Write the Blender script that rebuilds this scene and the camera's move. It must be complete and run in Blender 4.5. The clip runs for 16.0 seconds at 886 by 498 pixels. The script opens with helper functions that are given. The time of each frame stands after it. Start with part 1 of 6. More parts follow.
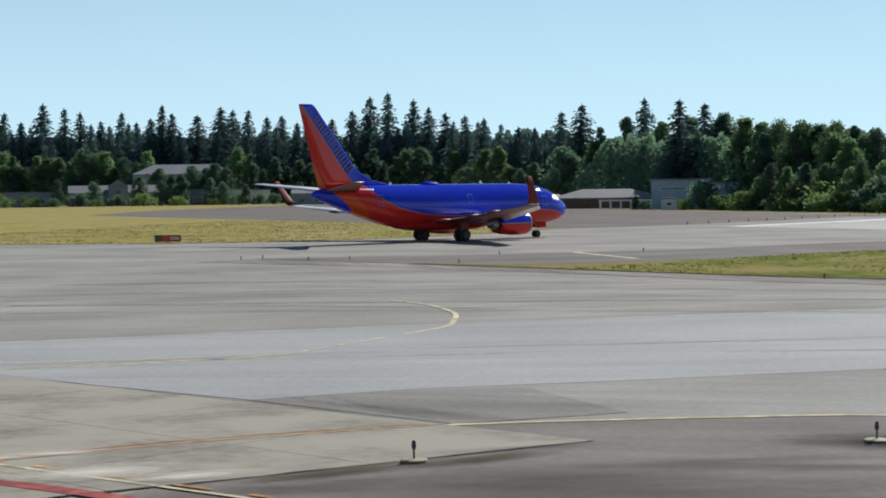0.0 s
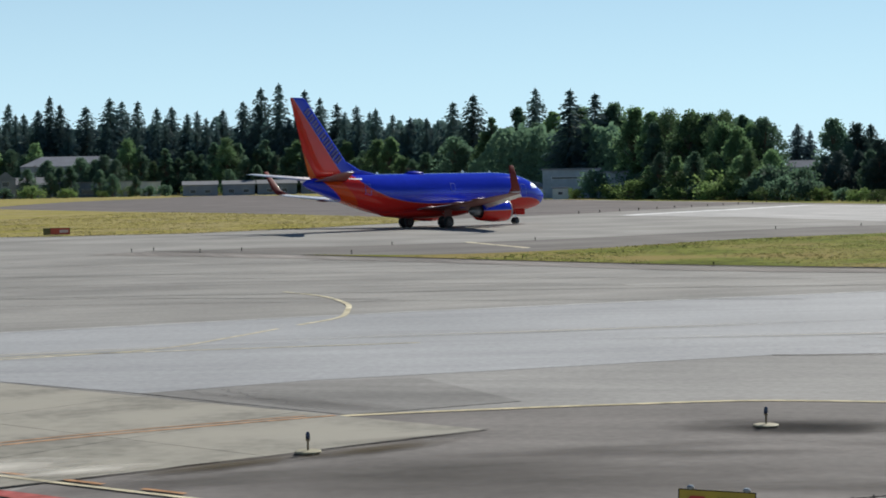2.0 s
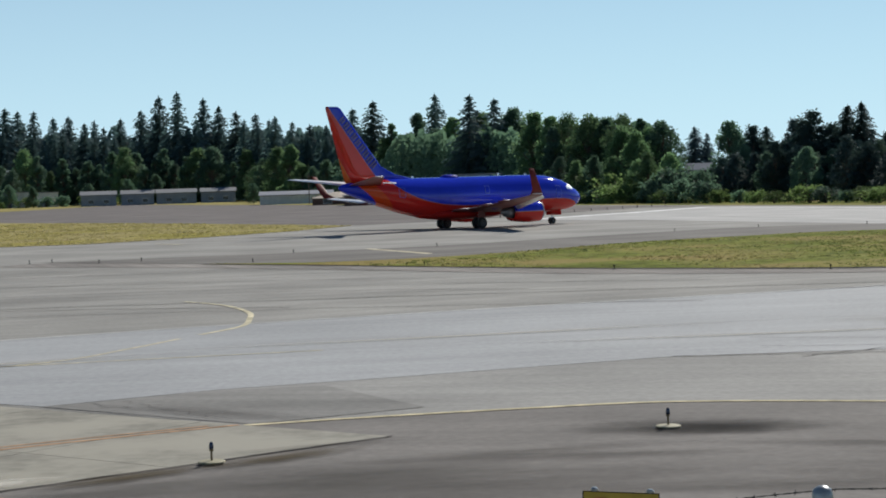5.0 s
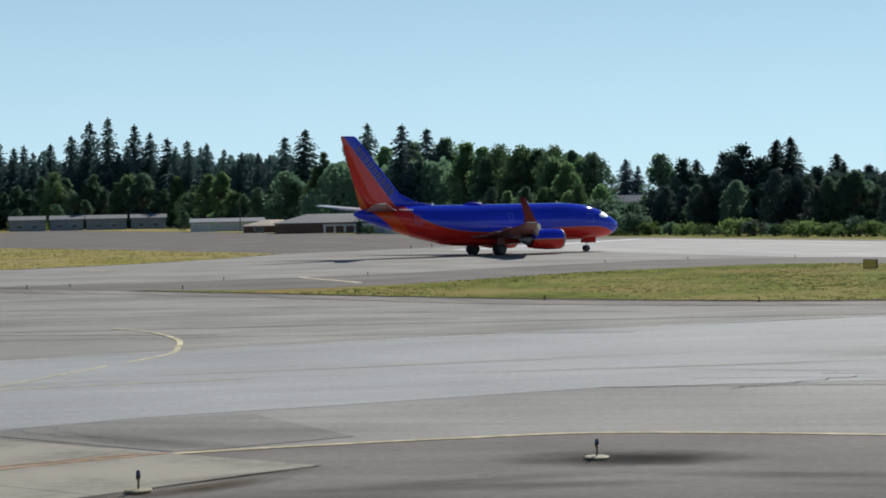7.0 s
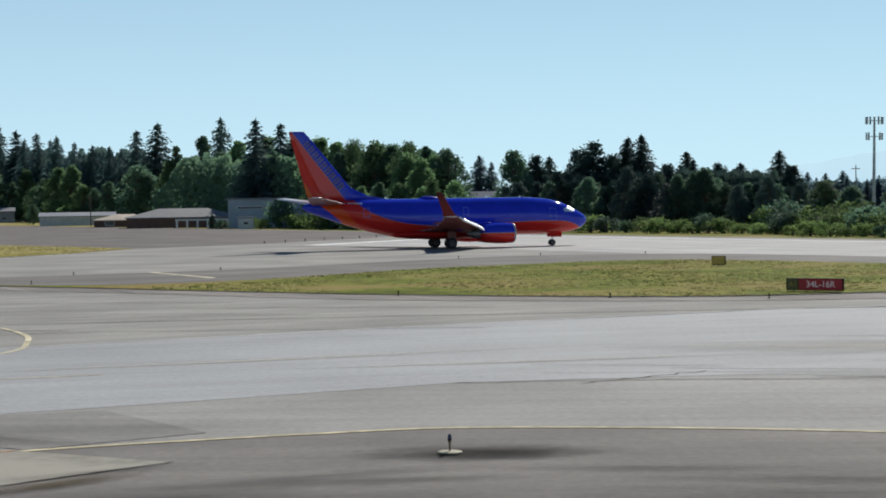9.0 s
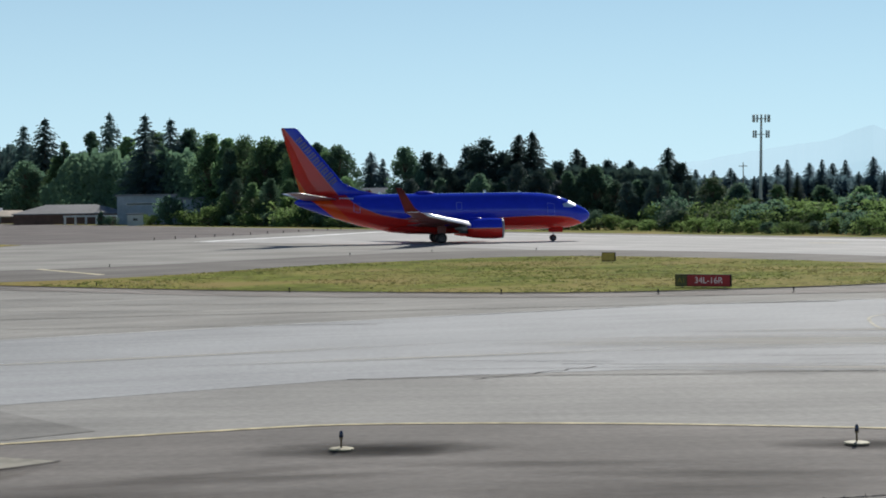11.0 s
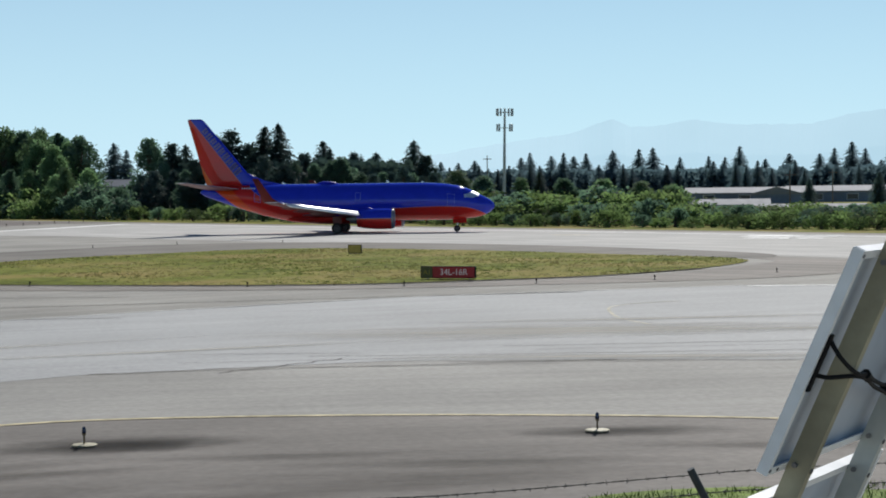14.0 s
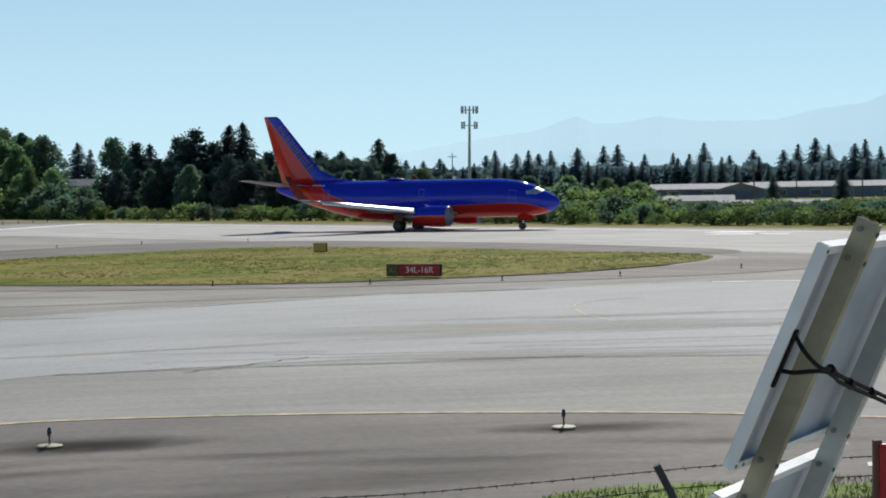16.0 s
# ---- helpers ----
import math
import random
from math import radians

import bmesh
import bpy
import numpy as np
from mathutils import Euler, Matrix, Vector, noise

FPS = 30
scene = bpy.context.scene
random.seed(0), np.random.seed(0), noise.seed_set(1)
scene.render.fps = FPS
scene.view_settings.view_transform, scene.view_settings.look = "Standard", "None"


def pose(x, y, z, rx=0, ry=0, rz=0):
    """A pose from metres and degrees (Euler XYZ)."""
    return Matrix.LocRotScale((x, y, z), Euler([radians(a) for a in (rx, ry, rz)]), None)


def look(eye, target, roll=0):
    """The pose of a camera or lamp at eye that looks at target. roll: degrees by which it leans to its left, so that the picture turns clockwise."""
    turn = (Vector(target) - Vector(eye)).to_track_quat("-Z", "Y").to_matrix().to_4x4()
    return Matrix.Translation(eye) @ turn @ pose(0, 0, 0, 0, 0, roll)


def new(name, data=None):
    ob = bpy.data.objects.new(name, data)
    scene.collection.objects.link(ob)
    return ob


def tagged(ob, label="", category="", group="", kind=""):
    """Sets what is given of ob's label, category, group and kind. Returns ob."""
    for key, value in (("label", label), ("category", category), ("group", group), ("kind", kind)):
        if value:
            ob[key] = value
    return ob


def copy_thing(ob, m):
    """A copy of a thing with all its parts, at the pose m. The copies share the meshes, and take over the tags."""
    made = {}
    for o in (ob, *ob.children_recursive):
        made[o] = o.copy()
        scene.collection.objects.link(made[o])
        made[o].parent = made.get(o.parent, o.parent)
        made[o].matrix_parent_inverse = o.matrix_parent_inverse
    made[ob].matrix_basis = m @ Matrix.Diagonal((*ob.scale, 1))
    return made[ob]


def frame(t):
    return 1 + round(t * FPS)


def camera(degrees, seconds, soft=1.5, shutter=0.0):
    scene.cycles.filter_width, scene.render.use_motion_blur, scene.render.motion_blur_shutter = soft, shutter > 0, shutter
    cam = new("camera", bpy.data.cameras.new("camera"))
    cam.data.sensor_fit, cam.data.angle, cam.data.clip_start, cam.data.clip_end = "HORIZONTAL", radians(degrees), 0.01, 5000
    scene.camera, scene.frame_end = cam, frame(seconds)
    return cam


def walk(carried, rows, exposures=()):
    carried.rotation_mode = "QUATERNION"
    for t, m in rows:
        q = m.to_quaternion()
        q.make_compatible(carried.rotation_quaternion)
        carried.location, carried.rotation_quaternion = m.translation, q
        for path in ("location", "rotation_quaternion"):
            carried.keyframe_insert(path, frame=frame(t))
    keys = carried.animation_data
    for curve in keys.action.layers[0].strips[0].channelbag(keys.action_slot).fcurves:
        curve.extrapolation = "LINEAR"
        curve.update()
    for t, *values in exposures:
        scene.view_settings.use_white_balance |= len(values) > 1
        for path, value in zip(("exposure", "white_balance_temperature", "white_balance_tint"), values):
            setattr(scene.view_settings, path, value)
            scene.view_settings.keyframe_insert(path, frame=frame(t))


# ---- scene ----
# Camera: one spot on a raised deck, panning from left to right.
EYE = (0.0, 0.0, 4.7)
cam = camera(27.54, 16.0, soft=1.85)
PAN = [
    (0, -13.694, -1.834, -0.761), (0.5, -12.411, -1.963, -0.657), (1, -11.589, -2.082, -0.674),
    (1.5, -11.084, -2.114, -0.714), (2, -10.296, -2.19, -1.09), (2.5, -9.569, -2.334, -1.396),
    (3, -7.832, -2.562, -1.578), (3.2, -7.573, -2.698, -1.781), (5.3, -7.02, -1.831, -1.777),
    (5.5, -6.81, -1.667, -1.673), (6, -6.359, -1.373, -1.481), (6.5, -5.62, -1.155, -1.309),
    (7, -4.968, -1.192, -1.159), (7.5, -4.401, -1.154, -1.055), (8, -2.632, -1.252, -0.966),
    (8.5, -1.152, -1.38, -0.86), (9, -0.341, -1.413, -0.86), (11.3, 3.94, -1.648, -0.803),
    (11.5, 4.588, -1.706, -0.814), (12, 6.555, -1.624, -0.745), (12.5, 8.386, -1.716, -0.39),
    (13, 9.27, -1.832, -0.423), (13.5, 10.168, -1.905, -0.559), (14, 11.119, -1.919, -0.679),
    (14.5, 11.935, -1.893, -0.763), (15, 12.162, -1.787, -1.065), (15.5, 12.178, -1.868, -1.115),
    (16, 12.209, -2.004, -0.977)]


def aim(pan, tilt, roll):
    p, e = radians(pan), radians(tilt)
    d = Vector((math.sin(p) * math.cos(e), math.cos(p) * math.cos(e), math.sin(e)))
    return look(EYE, Vector(EYE) + 100 * d, roll)


walk(cam, [(t, aim(p, e, r)) for t, p, e, r in PAN],
     [(0.0, 0.09), (3.0, 0.07), (5.5, -0.03), (9.0, 0.0), (16.0, 0.0)])

# ---- world and sun ----
SUN_AZ, SUN_EL = 23.0, 36.0   # degrees right of +Y, degrees up
world = bpy.data.worlds.new("sky")
scene.world = world
world.use_nodes = True
wt = world.node_tree
sky = wt.nodes.new("ShaderNodeTexSky")
sky.sky_type = 'NISHITA'
sky.sun_disc = False
sky.sun_elevation, sky.sun_rotation = radians(SUN_EL), radians(SUN_AZ)
sky.air_density, sky.dust_density, sky.ozone_density = 1.0, 0.0, 4.0
bg = wt.nodes["Background"]
bg.inputs[1].default_value = 0.083
cool = wt.nodes.new("ShaderNodeVectorMath")
cool.operation = 'MULTIPLY'
cool.inputs[1].default_value = (0.35, 0.51, 0.62)
wt.links.new(sky.outputs[0], cool.inputs[0])
# pale haze all round the horizon, thinning upwards
way = wt.nodes.new("ShaderNodeTexCoord")
split = wt.nodes.new("ShaderNodeSeparateXYZ")
thin = wt.nodes.new("ShaderNodeMapRange")
thin.inputs[1].default_value, thin.inputs[2].default_value = 0.0, 0.32
thin.inputs[3].default_value, thin.inputs[4].default_value = 0.75, 0.0
haze = wt.nodes.new("ShaderNodeMix")
haze.data_type = 'RGBA'
haze.inputs[7].default_value = (8.6, 12.1, 14.2, 1)
wt.links.new(way.outputs["Generated"], split.inputs[0])
wt.links.new(split.outputs[2], thin.inputs[0])
wt.links.new(thin.outputs[0], haze.inputs[0])
wt.links.new(cool.outputs[0], haze.inputs[6])
wt.links.new(haze.outputs[2], bg.inputs[0])
sun = new("sun", bpy.data.lights.new("sun", "SUN"))
sun.data.energy, sun.data.angle, sun.data.color = 5.0, radians(0.5), (1.0, 0.965, 0.9)
sa, se = radians(SUN_AZ), radians(SUN_EL)
SUN_DIR = Vector((math.sin(sa) * math.cos(se), math.cos(sa) * math.cos(se), math.sin(se)))
sun.matrix_world = look(SUN_DIR * 900, (0, 0, 0))
scene.view_settings.exposure = 0.0

# ---- materials ----
def mat(name, color, rough=0.6, metal=0.0, scale=4.0, amount=0.25, scale2=0.25, amount2=0.25, bump=0.0,
        coat=0.0, spec=0.5, tint=None, obrand=0.0, stretch=(1, 1, 1), glow=0.0):
    """A procedural paint or surface: two scales of colour variation, roughness variation and fine relief."""
    m = bpy.data.materials.new(name)
    m.use_nodes = True
    nt = m.node_tree
    n, link = nt.nodes, nt.links.new
    b = n["Principled BSDF"]
    tc = n.new("ShaderNodeTexCoord")
    mp = n.new("ShaderNodeMapping")
    mp.inputs["Scale"].default_value = stretch
    link(tc.outputs["Object"], mp.inputs[0])
    base = n.new("ShaderNodeRGB")
    base.outputs[0].default_value = (*color, 1)
    last = base.outputs[0]
    for sc, am, det in ((scale, amount, 6), (scale2, amount2, 4)):
        if am <= 0:
            continue
        no = n.new("ShaderNodeTexNoise")
        no.inputs["Scale"].default_value, no.inputs["Detail"].default_value = sc, det
        link(mp.outputs[0], no.inputs["Vector"])
        ra = n.new("ShaderNodeMapRange")
        ra.inputs[1].default_value, ra.inputs[2].default_value = 0.3, 0.7
        ra.inputs[3].default_value, ra.inputs[4].default_value = 1 - am, 1 + am
        link(no.outputs[0], ra.inputs[0])
        mu = n.new("ShaderNodeVectorMath")
        mu.operation = 'SCALE'
        link(last, mu.inputs[0])
        link(ra.outputs[0], mu.inputs["Scale"])
        last = mu.outputs[0]
        if tint and sc == scale2:
            mx = n.new("ShaderNodeMix")
            mx.data_type = 'RGBA'
            r2 = n.new("ShaderNodeMapRange")
            r2.inputs[1].default_value, r2.inputs[2].default_value = 0.42, 0.62
            link(no.outputs[0], r2.inputs[0])
            link(r2.outputs[0], mx.inputs[0])
            link(last, mx.inputs[6])
            mx.inputs[7].default_value = (*tint, 1)
            last = mx.outputs[2]
    if obrand > 0:
        oi = n.new("ShaderNodeObjectInfo")
        ra = n.new("ShaderNodeMapRange")
        ra.inputs[3].default_value, ra.inputs[4].default_value = 1 - obrand, 1 + obrand
        link(oi.outputs["Random"], ra.inputs[0])
        mu = n.new("ShaderNodeVectorMath")
        mu.operation = 'SCALE'
        link(last, mu.inputs[0])
        link(ra.outputs[0], mu.inputs["Scale"])
        last = mu.outputs[0]
    link(last, b.inputs["Base Color"])
    b.inputs["Metallic"].default_value = metal
    b.inputs["Specular IOR Level"].default_value = spec
    b.inputs["Coat Weight"].default_value = coat
    b.inputs["Coat Roughness"].default_value = 0.05
    rn = n.new("ShaderNodeTexNoise")
    rn.inputs["Scale"].default_value = scale * 0.7
    link(mp.outputs[0], rn.inputs["Vector"])
    rr = n.new("ShaderNodeMapRange")
    rr.inputs[3].default_value, rr.inputs[4].default_value = max(rough - 0.1, 0.02), min(rough + 0.1, 1)
    link(rn.outputs[0], rr.inputs[0])
    link(rr.outputs[0], b.inputs["Roughness"])
    if bump > 0:
        bn = n.new("ShaderNodeTexNoise")
        bn.inputs["Scale"].default_value, bn.inputs["Detail"].default_value = scale * 2, 5
        link(mp.outputs[0], bn.inputs["Vector"])
        bu = n.new("ShaderNodeBump")
        bu.inputs["Strength"].default_value, bu.inputs["Distance"].default_value = bump, 0.02
        link(bn.outputs[0], bu.inputs["Height"])
        link(bu.outputs[0], b.inputs["Normal"])
    if glow > 0:
        link(last, b.inputs["Emission Color"])
        b.inputs["Emission Strength"].default_value = glow
    return m


# ---- mesh helpers ----
def rnd(a, b):
    return random.uniform(a, b)


def mesh_of(name, bm, *mats, smooth=False):
    me = bpy.data.meshes.new(name)
    bm.normal_update()
    bm.to_mesh(me)
    bm.free()
    for m in mats:
        me.materials.append(m)
    if smooth:
        for p in me.polygons:
            p.use_smooth = True
    return me


def part(name, bm, material, parent, label="", smooth=False):
    """One mesh object under a thing or a part."""
    mats = material if isinstance(material, (list, tuple)) else (material,)
    ob = new(name, mesh_of(name, bm, *mats, smooth=smooth) if isinstance(bm, bmesh.types.BMesh) else bm)
    ob.parent = parent
    return tagged(ob, label)


def thing(name, m, label, category, group="", kind=""):
    ob = new(name)
    ob.empty_display_size = 0.2
    ob.matrix_basis = m
    return tagged(ob, label, category, group, kind)


def solid(name, bm, material, label, category="", group="", kind="", smooth=False):
    mats = material if isinstance(material, (list, tuple)) else (material,)
    ob = new(name, mesh_of(name, bm, *mats, smooth=smooth))
    return tagged(ob, label, category, group, kind)


def box(bm, x0, x1, y0, y1, z0, z1, bevel=0.0, m=None):
    vs = [bm.verts.new((x, y, z)) for z in (z0, z1) for y in (y0, y1) for x in (x0, x1)]
    fs = [bm.faces.new([vs[i] for i in q]) for q in
          ((0, 2, 3, 1), (4, 5, 7, 6), (0, 1, 5, 4), (2, 6, 7, 3), (0, 4, 6, 2), (1, 3, 7, 5))]
    if bevel > 0:
        es = list({e for f in fs for e in f.edges})
        r = bmesh.ops.bevel(bm, geom=es, offset=bevel, segments=2, profile=0.5, affect='EDGES')
        vs = list({v for f in r["faces"] for v in f.verts} | {v for v in vs if v.is_valid})
    if m is not None:
        bmesh.ops.transform(bm, matrix=m, verts=[v for v in vs if v.is_valid])
    return vs


def tube(bm, p, q, r0, r1=None, seg=10, caps=True):
    """A tapered round bar from p to q."""
    r1 = r0 if r1 is None else r1
    p, q = Vector(p), Vector(q)
    m = (q - p).to_track_quat("Z", "Y").to_matrix()
    rings = []
    for c, r in ((p, r0), (q, r1)):
        rings.append([bm.verts.new(c + m @ Vector((r * math.cos(a), r * math.sin(a), 0)))
                      for a in (2 * math.pi * k / seg for k in range(seg))])
    for k in range(seg):
        bm.faces.new((rings[0][k], rings[0][(k + 1) % seg], rings[1][(k + 1) % seg], rings[1][k]))
    if caps:
        bm.faces.new(rings[0][::-1])
        bm.faces.new(rings[1])


def loft(bm, rings, close=True, cap0=True, cap1=True):
    """Skin over rings of equal point counts."""
    vr = [[bm.verts.new(p) for p in r] for r in rings]
    n = len(vr[0])
    for a, b in zip(vr, vr[1:]):
        for k in range(n if close else n - 1):
            bm.faces.new((a[k], a[(k + 1) % n], b[(k + 1) % n], b[k]))
    if cap0:
        bm.faces.new(vr[0][::-1])
    if cap1:
        bm.faces.new(vr[-1])
    return vr


def turned(bm, profile, seg=24, axis="Z", centre=(0, 0, 0)):
    """A solid of revolution from (radius, height) pairs."""
    rings = []
    for r, h in profile:
        ring = []
        for k in range(seg):
            a = 2 * math.pi * k / seg
            c, s = r * math.cos(a), r * math.sin(a)
            p = {"Z": (c, s, h), "Y": (s, h, c), "X": (h, c, s)}[axis]
            ring.append(Vector(p) + Vector(centre))
        rings.append(ring)
    loft(bm, rings)


def sheet(name, pts, z, material, label, kind="structure", cell=0.0):
    """A flat paved or grown patch with the given outline."""
    bm = bmesh.new()
    bm.faces.new([bm.verts.new((x, y, z)) for x, y in pts])
    bmesh.ops.triangulate(bm, faces=bm.faces[:])
    for f in bm.faces:
        f.normal_update()
        if f.normal.z < 0:
            f.normal_flip()
    return solid(name, bm, material, label, kind=kind)


def smooth_line(pts, n=8):
    """Points of a smooth curve through pts."""
    out = []
    P = [Vector(p) for p in pts]
    P = [2 * P[0] - P[1]] + P + [2 * P[-1] - P[-2]]
    for i in range(1, len(P) - 2):
        a, b, c, d = P[i - 1:i + 3]
        for k in range(n):
            t = k / n
            out.append(0.5 * ((2 * b) + (c - a) * t + (2 * a - 5 * b + 4 * c - d) * t * t + (3 * b - a - 3 * c + d) * t ** 3))
    return out + [P[-2]]


def stripe(name, pts, width, z, material, label, n=8):
    """A painted line along a smooth curve."""
    c = smooth_line([(x, y, 0) for x, y in pts], n)
    bm = bmesh.new()
    prev = None
    for i, p in enumerate(c):
        d = (c[min(i + 1, len(c) - 1)] - c[max(i - 1, 0)]).normalized()
        s = Vector((-d.y, d.x, 0)) * width / 2
        cur = [bm.verts.new((*(p - s).xy, z)), bm.verts.new((*(p + s).xy, z))]
        if prev:
            bm.faces.new((prev[0], cur[0], cur[1], prev[1]))
        prev = cur
    return solid(name, bm, material, label, kind="structure")


def pavement(name, color, streak=0.16, turn=32.0, blotch=0.18, tint=None, rough=0.85, spec=0.07):
    """Worn paving: aggregate grain, blotches, and long streaks along the taxi direction."""
    m = mat(name, color, rough, scale=5, amount=0.1, scale2=0.12, amount2=blotch, bump=0.06, tint=tint, spec=spec)
    nt = m.node_tree
    n, link = nt.nodes, nt.links.new
    b = n["Principled BSDF"]
    src = b.inputs["Base Color"].links[0].from_socket
    tc = n.new("ShaderNodeTexCoord")
    for sc, am, st, tu in ((0.5, streak, 0.05, turn), (1.6, streak * 0.8, 0.02, turn - 14)):
        mp0 = n.new("ShaderNodeMapping")
        mp0.inputs["Rotation"].default_value = (0, 0, radians(-tu))
        mp = n.new("ShaderNodeMapping")
        mp.inputs["Scale"].default_value = (st, 1, 1)
        no = n.new("ShaderNodeTexNoise")
        no.inputs["Scale"].default_value, no.inputs["Detail"].default_value = sc, 5
        ra = n.new("ShaderNodeMapRange")
        ra.inputs[1].default_value, ra.inputs[2].default_value = 0.35, 0.65
        ra.inputs[3].default_value, ra.inputs[4].default_value = 1 - am, 1 + am
        mu = n.new("ShaderNodeVectorMath")
        mu.operation = 'SCALE'
        link(tc.outputs["Object"], mp0.inputs[0])
        link(mp0.outputs[0], mp.inputs[0])
        link(mp.outputs[0], no.inputs["Vector"])
        link(no.outputs[0], ra.inputs[0])
        link(src, mu.inputs[0])
        link(ra.outputs[0], mu.inputs["Scale"])
        src = mu.outputs[0]
    link(src, b.inputs["Base Color"])
    return m


def stain_mat(name, color, strength=0.6):
    """An oil or damp stain that thins out towards its ragged rim (local unit disc)."""
    m = mat(name, color, 0.9, scale=3, amount=0.2, spec=0.02)
    nt = m.node_tree
    n, link = nt.nodes, nt.links.new
    b = n["Principled BSDF"]
    tc = n.new("ShaderNodeTexCoord")
    ln = n.new("ShaderNodeVectorMath")
    ln.operation = 'LENGTH'
    link(tc.outputs["Object"], ln.inputs[0])
    no = n.new("ShaderNodeTexNoise")
    no.inputs["Scale"].default_value, no.inputs["Detail"].default_value = 2.5, 5
    link(tc.outputs["Object"], no.inputs["Vector"])
    ad = n.new("ShaderNodeMath")
    ad.operation = 'ADD'
    link(ln.outputs["Value"], ad.inputs[0])
    link(no.outputs[0], ad.inputs[1])
    ra = n.new("ShaderNodeMapRange")
    ra.inputs[1].default_value, ra.inputs[2].default_value = 0.5, 1.45
    ra.inputs[3].default_value, ra.inputs[4].default_value = strength, 0.0
    link(ad.outputs[0], ra.inputs[0])
    link(ra.outputs[0], b.inputs["Alpha"])
    return m


ASPHALT = pavement("asphalt", (0.29, 0.28, 0.256), 0.075)
ASPHALT_NEAR = pavement("near_asphalt", (0.19, 0.176, 0.161), 0.07, 8, 0.24)
ASPHALT_PATCH = pavement("patch_asphalt", (0.245, 0.237, 0.22), 0.1, 8, 0.18)
ASPHALT_MID = pavement("mid_asphalt", (0.3, 0.292, 0.272), 0.06, 8)
ASPHALT_DARK = pavement("dark_asphalt", (0.165, 0.148, 0.138), 0.18, -40)
ASPHALT_LIGHT = pavement("pale_asphalt", (0.325, 0.33, 0.33), 0.05, 22, 0.1, spec=0.2)
SEAL = mat("pale_seal", (0.46, 0.455, 0.44), 0.8, scale=1.5, amount=0.2, scale2=0.2, amount2=0.15, spec=0.05)
CONCRETE = mat("concrete", (0.285, 0.27, 0.225), 0.85, scale=3, amount=0.18, scale2=0.35, amount2=0.2, bump=0.08, spec=0.1, tint=(0.345, 0.325, 0.27))
RUNWAY = pavement("runway_concrete", (0.43, 0.42, 0.4), 0.1, -62, 0.1)
SHOULDER = pavement("shoulder_asphalt", (0.23, 0.21, 0.19), 0.16, -50)
SHOULDER_FAR = pavement("far_shoulder_asphalt", (0.18, 0.168, 0.152), 0.12, 40)
GRASS = mat("dry_grass", (0.16, 0.185, 0.03), 0.95, scale=0.9, amount=0.5, scale2=0.09, amount2=0.35, bump=0.6, tint=(0.25, 0.2, 0.07), spec=0.03)
GRASS_YELLOW = mat("yellow_grass", (0.35, 0.295, 0.13), 0.95, scale=0.6, amount=0.38, scale2=0.07, amount2=0.25, bump=0.5, tint=(0.27, 0.24, 0.06), spec=0.03)
GRASS_GREEN = mat("green_grass", (0.15, 0.21, 0.045), 0.95, scale=6, amount=0.35, scale2=0.8, amount2=0.3, bump=0.8, spec=0.15)
PAINT_Y = mat("yellow_paint", (0.52, 0.455, 0.3), 0.7, scale=2.5, amount=0.35, scale2=0.5, amount2=0.2, spec=0.03)
PAINT_PALE = mat("worn_yellow_paint", (0.6, 0.54, 0.38), 0.75, scale=2, amount=0.35, scale2=0.4, amount2=0.25, spec=0.03)
PAINT_ORANGE = mat("worn_orange_paint", (0.46, 0.26, 0.14), 0.75, scale=3, amount=0.4, scale2=0.6, amount2=0.3, spec=0.03)
PAINT_RED = mat("red_line_paint", (0.34, 0.1, 0.09), 0.75, scale=3, amount=0.35, spec=0.03)
PAINT_W = mat("white_paint", (0.8, 0.8, 0.78), 0.7, scale=2, amount=0.25, scale2=0.3, amount2=0.15, spec=0.03)
PAINT_FAINT = mat("faint_yellow_paint", (0.52, 0.5, 0.42), 0.8, scale=2, amount=0.3, spec=0.03)
DIRT_EDGE = mat("bare_soil", (0.06, 0.052, 0.035), 0.95, scale=1.5, amount=0.4, spec=0.02)
CRACK = mat("crack_tar", (0.13, 0.122, 0.115), 0.8, scale=4, amount=0.4, spec=0.03)
RUBBER = mat("rubber_mark", (0.245, 0.237, 0.218), 0.85, scale=3, amount=0.3, scale2=0.2, amount2=0.15, spec=0.03)
STAIN = stain_mat("oil_stain", (0.04, 0.038, 0.036), 0.6)
STAIN_FAINT = stain_mat("worn_dark_patch", (0.06, 0.055, 0.05), 0.3)
DIRT = stain_mat("dirt_stain", (0.1, 0.08, 0.05), 0.85)
CHALK = stain_mat("chalky_stain", (0.5, 0.48, 0.43), 0.7)
CHALK_WHITE = stain_mat("white_lime_stain", (0.68, 0.65, 0.57), 0.9)

# ---- ground ----
RD = Vector((0.46, -0.888))     # runway direction
RN = Vector((-0.888, -0.46))    # across it, towards the camera
RF = Vector((30.0, 239.0))      # a point on its far edge


def rw(along, across):
    p = RF + along * RD + across * RN
    return (p.x, p.y)


def curve2(pts, n=5):
    return [p.xy for p in smooth_line([(x, y, 0) for x, y in pts], n)]


